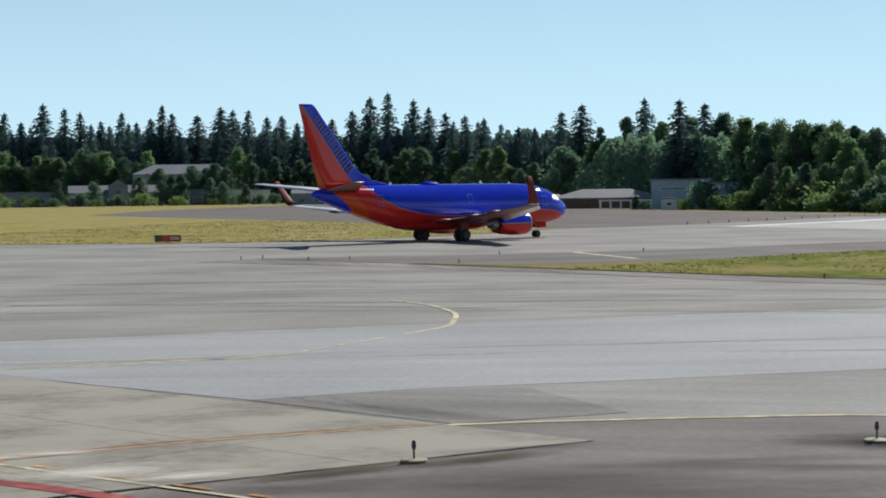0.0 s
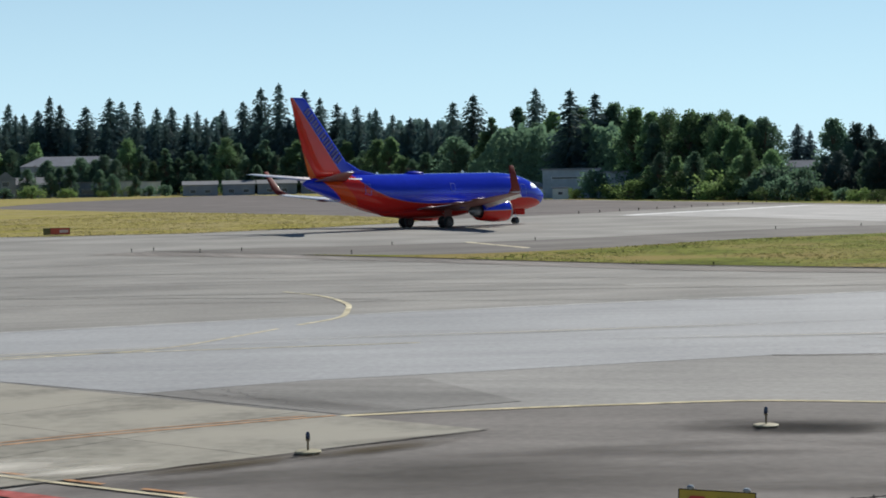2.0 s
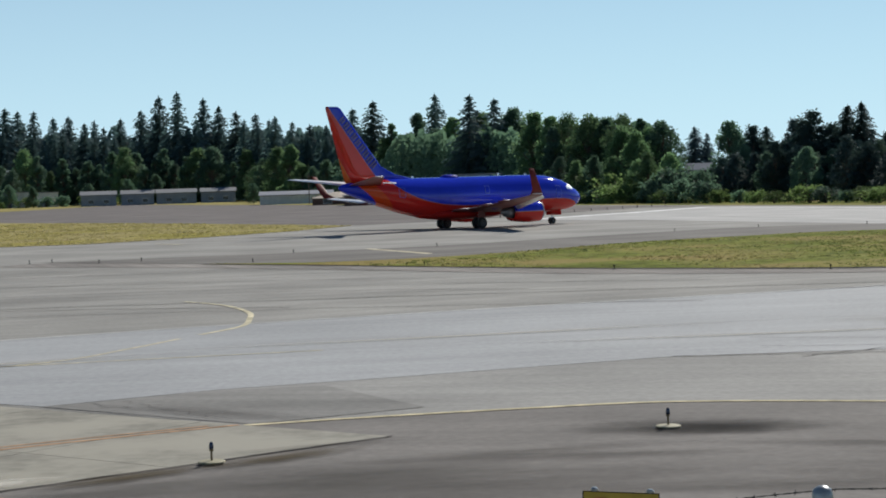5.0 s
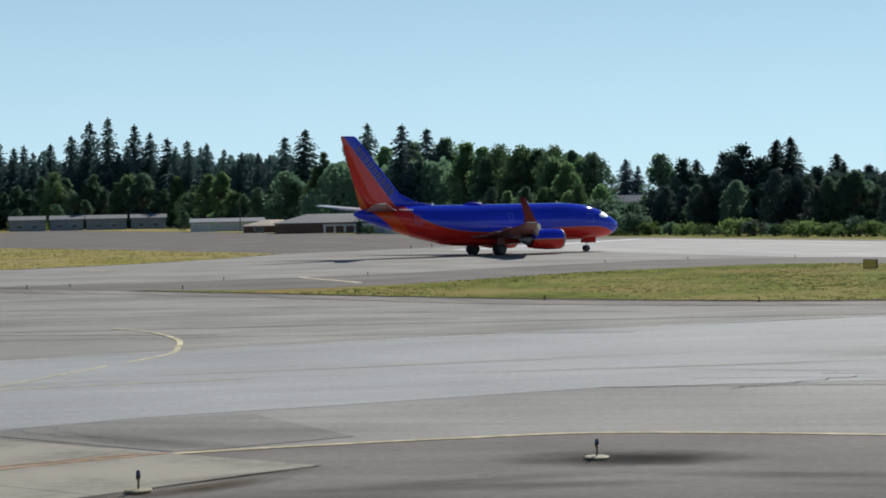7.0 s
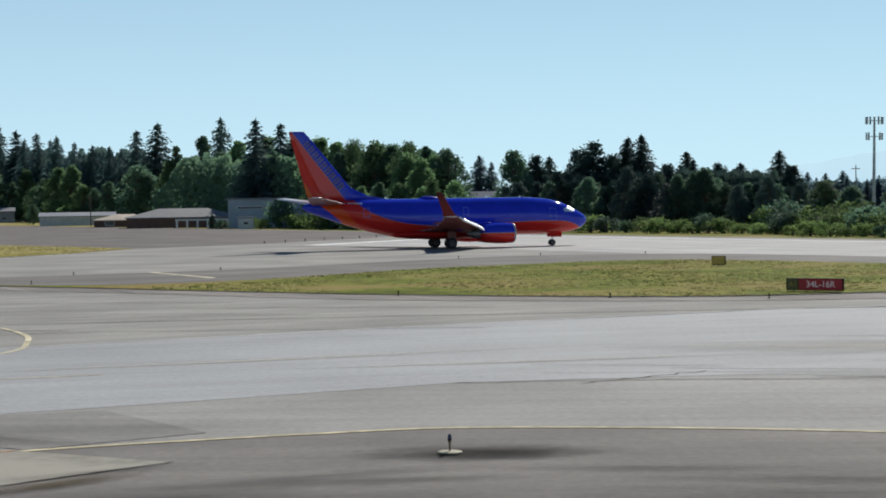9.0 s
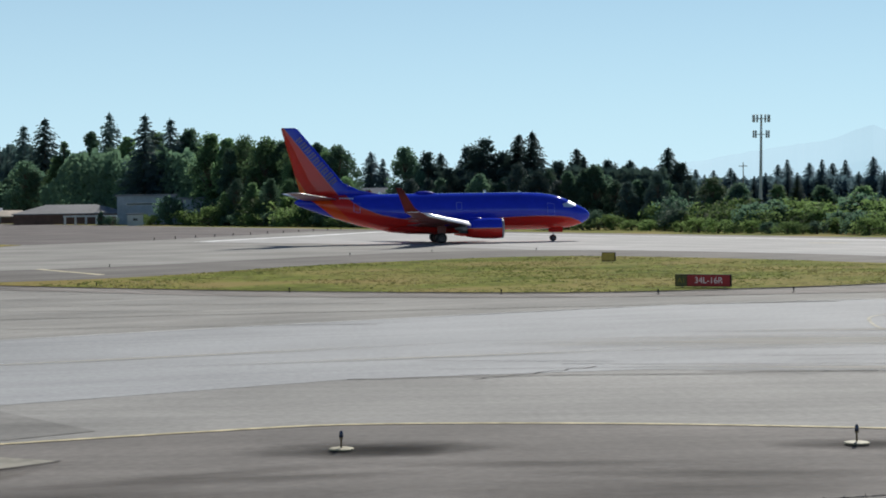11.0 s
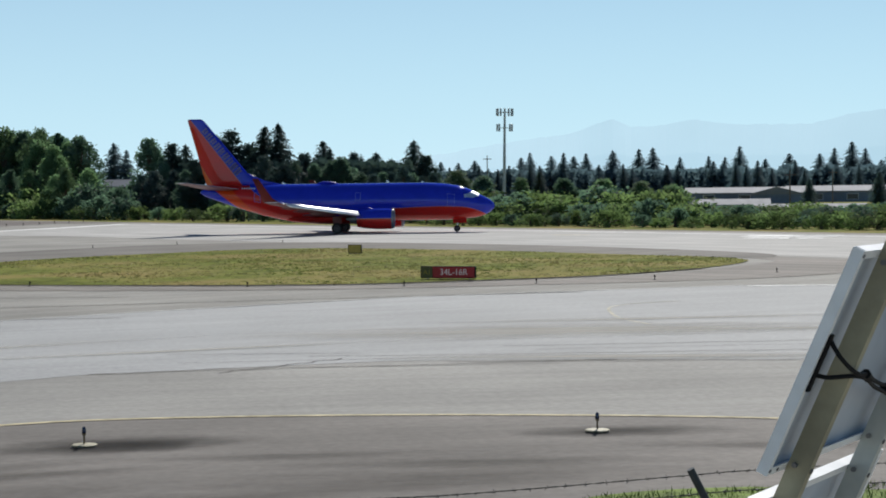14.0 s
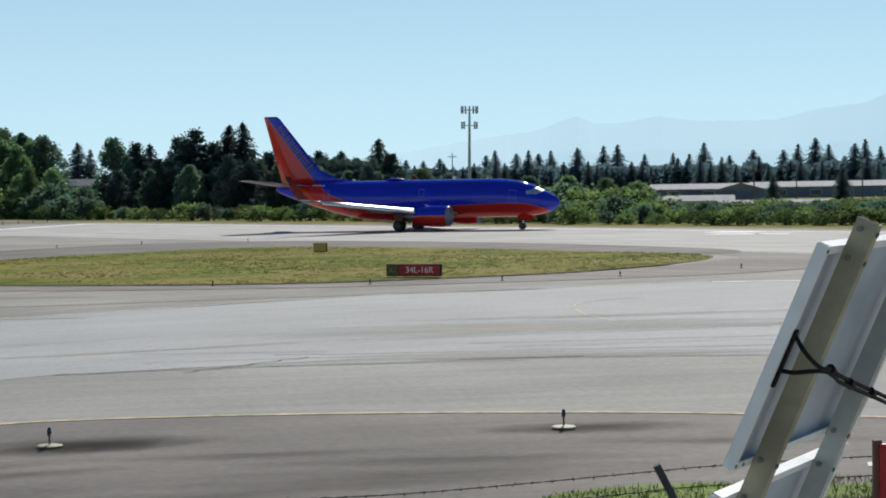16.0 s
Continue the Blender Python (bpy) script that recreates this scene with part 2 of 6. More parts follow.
bm = bmesh.new()
rows = []
for j in range(0, 43):
    rows.append([bm.verts.new((-2600 + 130 * i, -400 + 100 * j, 0)) for i in range(41)])
for a, b in zip(rows, rows[1:]):
    for k in range(40):
        bm.faces.new((a[k], a[k + 1], b[k + 1], b[k]))
solid("ground", bm, GRASS, "dry yellow-green grass field reaching to the far trees", kind="structure")
sheet("apron", [(-420, 21.5), (120, 21.5), (120, 60), rw(175, 0), rw(-555, 0), (-213, 521), (-184, 397), (-300, 330), (-420, 300)], 0.012, ASPHALT, "grey worn asphalt apron and taxiways")
sheet("runway", [(-17.5, 215.5), (0.4, 258.5), (6, 272), rw(-34, 4), rw(300, 4), rw(300, 43), rw(18, 47)], 0.022, RUNWAY, "pale grey concrete runway surface")
sheet("stopway", [rw(-42, -0.5), (-5, 281), (-24.5, 230), (-37, 214), (-92, 285), (-184, 397), (-213, 521), rw(-555, 0)], 0.018, ASPHALT_DARK, "dark brownish asphalt overrun before the runway")
sheet("asphalt_band", [(-90, 13), (-60, 32), (-27.6, 52.9), (-14.8, 61.7), (0.1, 70.3), (14, 77), (30, 80), (60, 72), (60, 46), (25, 43), (14, 47), (8, 48.5), (0, 47.3), (-6.9, 43.4), (-10.7, 41.4), (-14, 38.7), (-22.5, 43.1), (-40, 33)], 0.022, ASPHALT_LIGHT, "pale blue-grey resurfaced asphalt band")
sheet("asphalt_strip", [(-14, 38.7), (-10.7, 41.4), (-6.9, 43.4), (0, 47.3), (8, 48.5), (14, 47), (25, 43), (60, 46), (60, 20), (20, 30), (13.4, 34.1), (9.1, 35.9), (4.6, 37.1), (0, 37.7), (-3, 37), (-8.5, 35)], 0.016, ASPHALT_MID, "mid-grey worn asphalt strip")
sheet("asphalt_verge", [(-8.5, 35), (-3, 37), (0, 37.7), (4.6, 37.1), (9.1, 35.9), (13.4, 34.1), (20, 30), (40, 20.5), (-30, 20.5), (-12, 25)], 0.02, ASPHALT_NEAR, "darker patched asphalt beside the fence")
sheet("asphalt_patch", [(-14, 38.65), (-10.6, 41.2), (-8.2, 41.9), (-5.2, 37.5), (-8.4, 35.2)], 0.026, ASPHALT_PATCH, "dark triangular asphalt patch")

# the concrete slab, panel by panel
SLABS = tagged(new("concrete_apron"), "stained pale concrete apron of cast panels", kind="structure")
far_a, far_b = Vector((-22.5, 43.1)), Vector((-5.2, 33.1))
along = (far_b - far_a).normalized()
inward = Vector((along.y, -along.x))
lim = [(Vector((-5.2, 33.1)), Vector((-7.9, 30.3))), (Vector((-7.9, 30.3)), Vector((-11.2, 27.0))), (Vector((-11.2, 27.0)), Vector((-13.5, 24.6)))]


def slab_edge_clip(bm):
    for p, q in lim:
        d = (q - p).normalized()
        nrm = Vector((-d.y, d.x, 0))
        bmesh.ops.bisect_plane(bm, geom=bm.verts[:] + bm.edges[:] + bm.faces[:], plane_co=(*p, 0), plane_no=nrm, clear_outer=True)


for i in range(-6, 5):
    for j in range(0, 6):
        u0, u1 = i * 5.0, i * 5.0 + 4.975
        v0, v1 = j * 4.6 + 0.0, j * 4.6 + 4.575
        c = [far_a + along * u + inward * v for u, v in ((u0, v0), (u0, v1), (u1, v1), (u1, v0))]
        if min(p.y for p in c) < 16 or max(p.y for p in c) > 62:
            continue
        bm = bmesh.new()
        lo = [bm.verts.new((p.x, p.y, -0.02)) for p in c]
        hi = [bm.verts.new((p.x, p.y, 0.034)) for p in c]
        bm.faces.new(hi)
        for k in range(4):
            bm.faces.new((lo[k], lo[(k + 1) % 4], hi[(k + 1) % 4], hi[k]))
        slab_edge_clip(bm)
        if bm.faces:
            part("slab", bm, CONCRETE, SLABS)
        else:
            bm.free()

isl = curve2([(-29.6, 113), (-20.5, 111), (-12, 117), (-2.7, 131), (5.2, 138), (12, 143), (19, 143), (28.7, 132), (37, 117), (40.1, 111.3), (39.6, 104.9), (34.1, 97.4), (27, 92), (20.9, 89.8), (11, 88.6), (-3.4, 94.5), (-14.2, 102)], 5)
sheet("grass_island", isl, 0.05, GRASS, "mown yellow-green grass island between taxiways")
gl = [(-260, 120), (-120, 158), (-84, 161.6), (-67.6, 162), (-55, 166), (-47, 178), (-41, 194), (-37.7, 212.6), (-47.8, 228), (-71, 259), (-92, 285), (-117, 313), (-152, 356), (-184, 397), (-330, 460)]
sheet("grass_patch", gl, 0.05, GRASS_YELLOW, "dry yellow grass patch beside the taxiway")
sheet("grass_far_field", [rw(-555, -0.5), (-213, 521.5), (-184, 397.5), (-330, 461), (-700, 620), (-500, 1000), rw(-555, -60), rw(-180, -22), rw(-180, -0.5)], 0.045, GRASS_YELLOW, "dry yellow grass strip beyond the runway end")
sheet("runway_shoulder", [rw(-180, -0.6), rw(300, -0.6), rw(300, 3.9), rw(-37, 3.9), rw(-180, 1)], 0.026, SHOULDER, "brownish asphalt runway shoulder")
sheet("taxi_shoulder", curve2([(-44, 121), (-37, 118), (-29.6, 112.6), (-20, 106), (-12, 100.4), (-3, 93.4), (11, 87.4), (21, 88.6), (28, 91), (35, 97), (41, 104), (42, 112), (46, 104), (44, 94), (34, 86), (22, 84.2), (10, 84.4), (-4, 89.5), (-16, 98.5), (-30, 108.5), (-46, 117)], 4), 0.03, SHOULDER, "brownish weathered shoulder round the grass island")
sheet("far_shoulder", curve2([(-44, 122.5), (-27.2, 129.5), (-17.4, 135.4), (-8, 146), (0.4, 155.8), (7.7, 161.4), (17.1, 162), (28, 153), (38, 137), (45, 118), (43, 110), (40.1, 111.8), (37, 117.5), (28.7, 132.5), (19, 143.5), (12, 143.5), (5.2, 138.5), (-2.7, 131.5), (-12, 117.5), (-20.5, 111.5), (-29.6, 113.5)], 4), 0.034, SHOULDER_FAR, "slightly darker asphalt shoulder behind the grass island")
sheet("verge", curve2([(-60, 21.2), (-30, 21.6), (0, 22.6), (5.5, 24.2), (7.4, 26.1), (10, 26.3), (14, 25.2), (40, 23)], 3) + [(40, 21), (-60, 20)], 0.05, GRASS_GREEN, "green grass verge along the fence")

# unseen pale ground, added to bounce neutral light up onto the solar panels
sheet("bounce_ground", [(-120, -60), (120, -60), (120, 21.5), (-120, 21.5)], 0.03, CONCRETE, "unseen pale ground sheet, added to bounce light up")
stripe("grass_edge", [(-29.6, 112.6), (-22, 107.6), (-14.2, 101.6), (-3.4, 94.1), (4, 90.6), (11, 88.2), (16, 88.3), (20.9, 89.4), (27, 91.6), (34.1, 97.0)], 0.5, 0.056, DIRT_EDGE, "dark bare soil rim of the grass island")
# painted lines
stripe("taxi_line", [(-8.5, 35), (-6.3, 35.9), (-3, 37), (0, 37.7), (4.6, 37.15), (9.1, 35.9), (13.4, 34.1), (20, 30)], 0.22, 0.032, PAINT_Y, "yellow taxiway edge line on asphalt")
stripe("apron_line", [(-17, 27.7), (-15.2, 29.2), (-13, 31.5), (-10.7, 33.4), (-8.6, 35.0)], 0.1, 0.042, PAINT_ORANGE, "faded orange line on concrete")
stripe("apron_line", [(-17.1, 28.1), (-15.3, 29.6), (-13.1, 31.85), (-10.9, 33.65), (-9.2, 34.9)], 0.08, 0.042, PAINT_ORANGE, "faded orange line on concrete")
stripe("vehicle_line", [(-16.2, 29.2), (-14.9, 28.6), (-10.0, 26.3), (-7, 24.9)], 0.13, 0.043, PAINT_PALE, "worn cream vehicle lane line")
for k in range(5):
    a, d = Vector((-15.9, 29.35)), Vector((4.9, -2.3)).normalized()
    p = a + d * (1.75 * k)
    stripe("lane_dash", [p.to_tuple(), (p + d * 0.9).to_tuple()], 0.12, 0.043, PAINT_ORANGE, "short orange lane dash", 1)
stripe("red_line", [(-16.5, 27.9), (-14.1, 26.9), (-11.8, 25.9), (-9, 24.6)], 0.4, 0.043, PAINT_RED, "faded red restriction line")
stripe("guide_line", [(-34, 38.0), (-23.3, 44.6), (-20.1, 46.7), (-17.3, 49.2), (-16.2, 53.1), (-15.6, 56)], 0.16, 0.03, PAINT_PALE, "worn pale yellow guide line")
stripe("guide_line", [(-23.3, 44.9), (-20.3, 47.1), (-17.0, 48.5), (-10, 51.0)], 0.13, 0.03, PAINT_PALE, "worn pale yellow guide line")
stripe("lead_line", [(-20.6, 75), (-18.1, 71.9), (-16.1, 67.6), (-15.2, 64.0), (-14.7, 60.6), (-15.3, 57.4)], 0.22, 0.03, PAINT_PALE, "curved worn yellow lead-in line")
stripe("lead_line", [(23.5, 70), (21.2, 69.0), (19.8, 67.3), (19.0, 64.5), (18.5, 61.5), (18.6, 58.6)], 0.14, 0.03, PAINT_FAINT, "curved worn yellow lead-in line")
stripe("white_line", [(29.9, 79.2), (33.5, 78.4), (40, 76.5)], 0.5, 0.036, PAINT_W, "wide white painted line")
stripe("white_line", [(12.95, 27.3), (14.3, 26.7), (18, 25.0)], 0.45, 0.036, PAINT_W, "wide white painted line")
for pts, wd in (([(-22.4, 133), (-16.1, 120.5)], 0.9), ([(-46.2, 159.5), (-43, 156.8)], 1.0), ([(44.5, 171.5), (47.8, 169.5)], 2.0)):
    stripe("hold_mark", pts, wd * 0.6, 0.036, PAINT_PALE, "short worn white pavement mark", 1)
stripe("threshold_bar", [(-17.0, 217), (-14.2, 225), (-5, 243.5), (0.6, 257), (5.5, 269)], 2.4, 0.036, PAINT_W, "white runway threshold bar", 1)
stripe("runway_edge_line", [rw(-30, 8.2), rw(300, 8.2)], 0.9, 0.036, PAINT_W, "white runway edge line", 1)
for pts, wd in (([(58.98, 156.95), (66.2, 151.88)], 4.2), ([(59.8, 148.06), (62.34, 146.63)], 2.6), ([(56.98, 151.07), (60.21, 147.95)], 3.0)):
    stripe("runway_bar", pts, wd, 0.036, PAINT_W, "white runway bar marking", 1)

stripe("band_seal", [(-60, 32), (-27.6, 52.9), (-14.8, 61.7), (0.1, 70.3), (14, 77), (30, 80)], 0.3, 0.029, SEAL, "pale sealed joint along the resurfaced band")

# cracks, seams and rubber
random.seed(11)


def crack(a, b, width, jitter, z=0.038, material=None, name="crack", label="tarred crack in the paving"):
    a, b = Vector((*a, 0)), Vector((*b, 0))
    d = b - a
    s = Vector((-d.y, d.x, 0)).normalized()
    pts = [(a + d * (k / 14) + s * random.uniform(-jitter, jitter)).xy for k in range(15)]
    return stripe(name, [tuple(p) for p in pts], width, z, material or CRACK, label, 2)


for a, b in (((-22.5, 43.15), (-8.5, 35.05)), ((-5.2, 33.2), (-7.9, 30.35)), ((-7.9, 30.3), (-12.6, 25.6))):
    crack(a, b, 0.045, 0.04, 0.044, name="seam", label="dirt-filled edge joint of the concrete apron")
for a, b in (((9.5, 47.6), (26, 43.6)), ((6, 50.4), (24, 47.4)),
             ((3.2, 46.6), (6.9, 49.5)), 
             ((12, 52), (28, 50)), ((0, 47.3), (14, 47))):
    crack(a, b, random.uniform(0.05, 0.09), 0.12)
for k in range(16):
    # long shallow arcs left by turning wheels
    x0, y0 = -46 + rnd(-8, 16), 66 + 2.7 * k + rnd(-1, 1)
    ln, bow = rnd(26, 58), rnd(1.0, 4.0)
    pts = [(x0 + ln * u, y0 + ln * 0.2 * u - 5 * u + 4 * bow * u * (1 - u) + rnd(-0.08, 0.08)) for u in [i / 12 for i in range(13)]]
    stripe("tyre_mark", pts, rnd(0.1, 0.22), 0.034, RUBBER, "faint dark tyre mark on asphalt", 3)
for a, b in (((-13.2, 39.2), (-9.2, 36.0)), ((-12.4, 39.4), (-10.6, 37.6)), ((-11.0, 37.9), (-8.9, 35.8)), ((-12.6, 38.5), (-9.4, 37.2))):
    crack(a, b, 0.02, 0.09, 0.048)
for k in range(7):
    x0, y0 = rnd(2, 16), 46.5 + 1.5 * k + rnd(-0.5, 0.5)
    crack((x0, y0), (x0 + rnd(5, 14), y0 + rnd(-1.6, 0.4)), rnd(0.03, 0.06), 0.08, 0.038)


def stain(x, y, rx, ry, turn, material, z, label):
    bm = bmesh.new()
    bm.faces.new([bm.verts.new((math.cos(2 * math.pi * k / 32), math.sin(2 * math.pi * k / 32), 0)) for k in range(32)])
    ob = solid("stain", bm, material, label, kind="structure")
    ob.matrix_basis = pose(x, y, z, 0, 0, turn) @ Matrix.Diagonal((rx, ry, 1, 1))


LIGHTS = [(-7.9, 30.1), (-0.13, 33.75), (9.46, 33.1)]
stain(0.35, 33.85, 2.9, 1.3, 3, STAIN, 0.045, "dark oil stain round a taxiway light")
stain(0.9, 33.65, 1.9, 0.9, 0, STAIN, 0.049, "dark oil stain round a taxiway light")
stain(9.9, 33.1, 2.5, 0.9, -8, STAIN, 0.045, "dark oil stain round a taxiway light")
stain(-6.8, 30.6, 1.9, 0.5, 44, DIRT, 0.052, "brown dirt along the concrete edge")
stain(-8.9, 28.7, 2.1, 0.45, 44, DIRT, 0.052, "brown dirt along the concrete edge")
stain(-12.9, 28.1, 2.1, 1.0, 30, CHALK_WHITE, 0.054, "chalky pale stain on concrete")
stain(-14.6, 30.0, 1.3, 0.35, 30, CHALK_WHITE, 0.054, "chalky pale stain on concrete")
stain(-11.2, 27.9, 1.5, 0.5, 34, CHALK_WHITE, 0.0555, "chalky pale stain on concrete")
stain(-15.5, 29.2, 1.2, 0.3, 32, CHALK_WHITE, 0.0555, "chalky pale stain on concrete")
stain(-3.2, 27.5, 6.0, 1.8, 14, STAIN_FAINT, 0.047, "broad dark patch on worn asphalt")
stain(5.5, 28.5, 5.0, 1.3, -4, STAIN_FAINT, 0.047, "broad dark patch on worn asphalt")
stain(-2.5, 31.0, 4.0, 0.6, 20, STAIN_FAINT, 0.05, "broad dark patch on worn asphalt")
stain(-9.3, 36.8, 3.0, 0.7, -30, STAIN_FAINT, 0.046, "dark patch beside the concrete")
stain(15, 47.5, 9, 1.0, -14, CHALK, 0.046, "pale scoured patch on asphalt")
stain(15, 57, 12, 3.0, -6, CHALK, 0.046, "pale scoured patch on asphalt")
for x, y, rx, ry, turn in ((-5.2, 28.6, 5.5, 1.6, 25), (-1.0, 30.6, 3.2, 0.5, 8), (-6.3, 32.0, 2.2, 0.4, 30), (3.4, 31.6, 3.6, 0.5, -6), (6.5, 30.0, 4.4, 0.7, -10), (12.0, 30.6, 3.4, 0.5, -16), (2.0, 27.4, 4.0, 0.8, 6), (-9.2, 27.0, 3.0, 0.8, 30)):
    stain(x, y, rx, ry, turn, STAIN_FAINT, 0.04 + 0.001 * (rx % 1), "broad dark patch on worn asphalt")
for x, y, rx, ry, turn in ((3.0, 53.5, 9, 0.5, 12), (20, 61, 10, 0.8, -4), (24, 55, 9, 0.7, -12), (-6, 55.0, 11, 0.6, 20), (-20, 48, 8, 0.6, 27)):
    stain(x, y, rx, ry, turn, CHALK, 0.0415 + 0.0007 * (rx % 5), "pale scoured streak on asphalt")

# ---- airliner ----
NOSE = 16.7    # the nose tip lies this far ahead of the main wheels


def livery(name, kind):
    """Glossy blue, red and orange paint, divided along the painted waterline or the fin's slanting bands."""
    m = mat(name, (0.018, 0.036, 0.5), 0.35, scale=1.5, amount=0.05, scale2=0.3, amount2=0.07, coat=0.8, spec=0.0)
    nt = m.node_tree
    n, link = nt.nodes, nt.links.new
    b = n["Principled BSDF"]
    blue = b.inputs["Base Color"].links[0].from_socket
    tc = n.new("ShaderNodeTexCoord")
    sp = n.new("ShaderNodeSeparateXYZ")
    link(tc.outputs["Object"], sp.inputs[0])

    def calc(op, a, c):
        k = n.new("ShaderNodeMath")
        k.operation = op
        for i, v in enumerate((a, c)):
            if isinstance(v, (int, float)):
                k.inputs[i].default_value = v
            else:
                link(v, k.inputs[i])
        return k.outputs[0]

    def over(base, color, side):
        """color where side is above zero"""
        r = n.new("ShaderNodeMapRange")
        r.inputs[1].default_value, r.inputs[2].default_value = -0.02, 0.02
        link(side, r.inputs[0])
        x = n.new("ShaderNodeMix")
        x.data_type = 'RGBA'
        link(r.outputs[0], x.inputs[0])
        link(base, x.inputs[6])
        if isinstance(color, tuple):
            x.inputs[7].default_value = (*color, 1)
        else:
            link(color, x.inputs[7])
        return x.outputs[2]
    red, orange, gold = (0.54, 0.022, 0.016), (0.66, 0.11, 0.015), (0.42, 0.2, 0.08)
    X, Z = sp.outputs[0], sp.outputs[2]
    if kind == "body":
        s = calc('SUBTRACT', NOSE, X)
        fc = n.new("ShaderNodeFloatCurve")
        cv = fc.mapping.curves[0]
        pts = [(0.0, 1.2), (0.8, 1.75), (1.6, 2.2), (3.0, 2.6), (5.0, 2.72), (8.0, 2.68), (11.0, 2.55), (15.0, 2.35), (19.0, 2.45), (22.0, 2.85), (24.4, 3.6), (26.0, 4.5), (27.2, 5.6), (33.0, 6.8)]
        cv.points[0].location = (pts[0][0] / 33, pts[0][1] / 7)
        cv.points[1].location = (pts[-1][0] / 33, pts[-1][1] / 7)
        for px, pz in pts[1:-1]:
            cv.points.new(px / 33, pz / 7)
        fc.mapping.update()
        link(calc('DIVIDE', s, 33.0), fc.inputs["Value"])
        zb = calc('MULTIPLY', fc.outputs[0], 7.0)
        out = over(blue, gold, calc('SUBTRACT', calc('ADD', zb, 0.05), Z))
        out = over(out, red, calc('SUBTRACT', zb, Z))
        lean = calc('SUBTRACT', Z, 5.3)
        out = over(out, (0.58, 0.06, 0.01), calc('SUBTRACT', calc('SUBTRACT', s, 29.0), lean))
        out = over(out, blue, calc('SUBTRACT', calc('SUBTRACT', s, 31.1), calc('MULTIPLY', lean, 1.3)))
    elif kind == "fin":
        # red behind the slanting blue band, orange in the lower rear corner
        f1 = calc('SUBTRACT', calc('SUBTRACT', -15.85, calc('MULTIPLY', calc('SUBTRACT', Z, 11.7), 0.79)), X)
        f2 = calc('SUBTRACT', calc('SUBTRACT', -16.1, calc('MULTIPLY', calc('SUBTRACT', Z, 8.6), 0.62)), X)
        out = over(blue, gold, calc('ADD', f1, 0.06))
        out = over(out, red, f1)
        out = over(out, gold, calc('ADD', f2, 0.05))
        out = over(out, orange, f2)
    else:
        out = over(blue, gold, calc('SUBTRACT', 1.62, Z))
        out = over(out, red, calc('SUBTRACT', 1.55, Z))
    link(out, b.inputs["Base Color"])
    return m


BODY_PAINT, FIN_PAINT, COWL_PAINT = livery("body_paint", "body"), livery("fin_paint", "fin"), livery("cowl_paint", "cowl")
BLUE = mat("blue_paint", (0.012, 0.022, 0.4), 0.4, scale=2, amount=0.05, coat=0.1, spec=0.03)
RED = mat("red_paint", (0.44, 0.018, 0.014), 0.32, scale=2, amount=0.06, scale2=0.3, amount2=0.1, coat=0.12, spec=0.03)
WING_GREY = mat("wing_grey", (0.76, 0.77, 0.78), 0.36, 0.1, scale=1.2, amount=0.07, scale2=0.3, amount2=0.1, coat=0.3)
SLAT = mat("slat_metal", (0.86, 0.86, 0.85), 0.36, 0.6, scale=1.2, amount=0.05, scale2=0.3, amount2=0.08)
# winglet red, darkened to hold the shade on its backlit side
WINGLET_SHADED = mat("winglet_shaded_red", (0.17, 0.03, 0.026), 0.45, scale=2, amount=0.08, scale2=0.4, amount2=0.1, coat=0.08, spec=0.05)
METAL = mat("bare_metal", (0.62, 0.62, 0.64), 0.25, 0.9, scale=3, amount=0.06)
LIP = mat("inlet_lip_metal", (0.24, 0.25, 0.28), 0.5, 0.5, scale=3, amount=0.1)
STEEL = mat("dark_steel", (0.2, 0.2, 0.21), 0.4, 0.7, scale=5, amount=0.2)
TYRE = mat("tyre_rubber", (0.02, 0.02, 0.021), 0.8, scale=6, amount=0.2)
RIM = mat("wheel_rim", (0.1, 0.1, 0.105), 0.4, 0.6, scale=6, amount=0.2)
# pale mirror-like base stands in for the bright sky reflected in the panes
GLASS_MIRROR = mat("cockpit_glass_mirror", (0.8, 0.84, 0.88), 0.42, 0.85, scale=2, amount=0.06, coat=1.0)
# grey undersides: shade and the red belly's reflection are put into this colour
UNDER_SHADED = mat("wing_underside_shaded", (0.17, 0.04, 0.034), 0.45, scale=1.2, amount=0.1, scale2=0.3, amount2=0.15)
LETTER = mat("lavender_lettering", (0.12, 0.1, 0.24), 0.4, scale=3, amount=0.1)
PALE = mat("pale_marking", (0.6, 0.62, 0.68), 0.4, scale=3, amount=0.1)
SEAM = mat("door_seam", (0.1, 0.14, 0.5), 0.4, scale=3, amount=0.1)
# near-black fan: the shadow inside the inlet is put into its colour
INLET = mat("inlet_shadow", (0.03, 0.03, 0.032), 0.6, scale=4, amount=0.2)
SECTIONS = [(0, 0.02, 2.78, 2.82), (0.15, 0.33, 2.45, 3.1), (0.5, 0.66, 2.1, 3.42), (1.0, 0.98, 1.83, 3.72), (1.6, 1.25, 1.64, 4.0), (2.2, 1.45, 1.51, 4.33),
            (3.0, 1.64, 1.41, 4.7), (4.0, 1.78, 1.34, 4.99), (5.2, 1.86, 1.3, 5.19)]
SECTIONS += [(6.5, 1.88, 1.3, 5.29), (8.0, 1.88, 1.3, 5.33), (21.0, 1.88, 1.3, 5.33), (23.0, 1.86, 1.45, 5.33), (25.0, 1.75, 1.9, 5.33), (27.0, 1.5, 2.5, 5.31), (29.0, 1.12, 3.15, 5.24),
             (30.5, 0.75, 3.68, 5.1), (31.6, 0.4, 4.1, 4.9), (32.1, 0.12, 4.4, 4.65)]


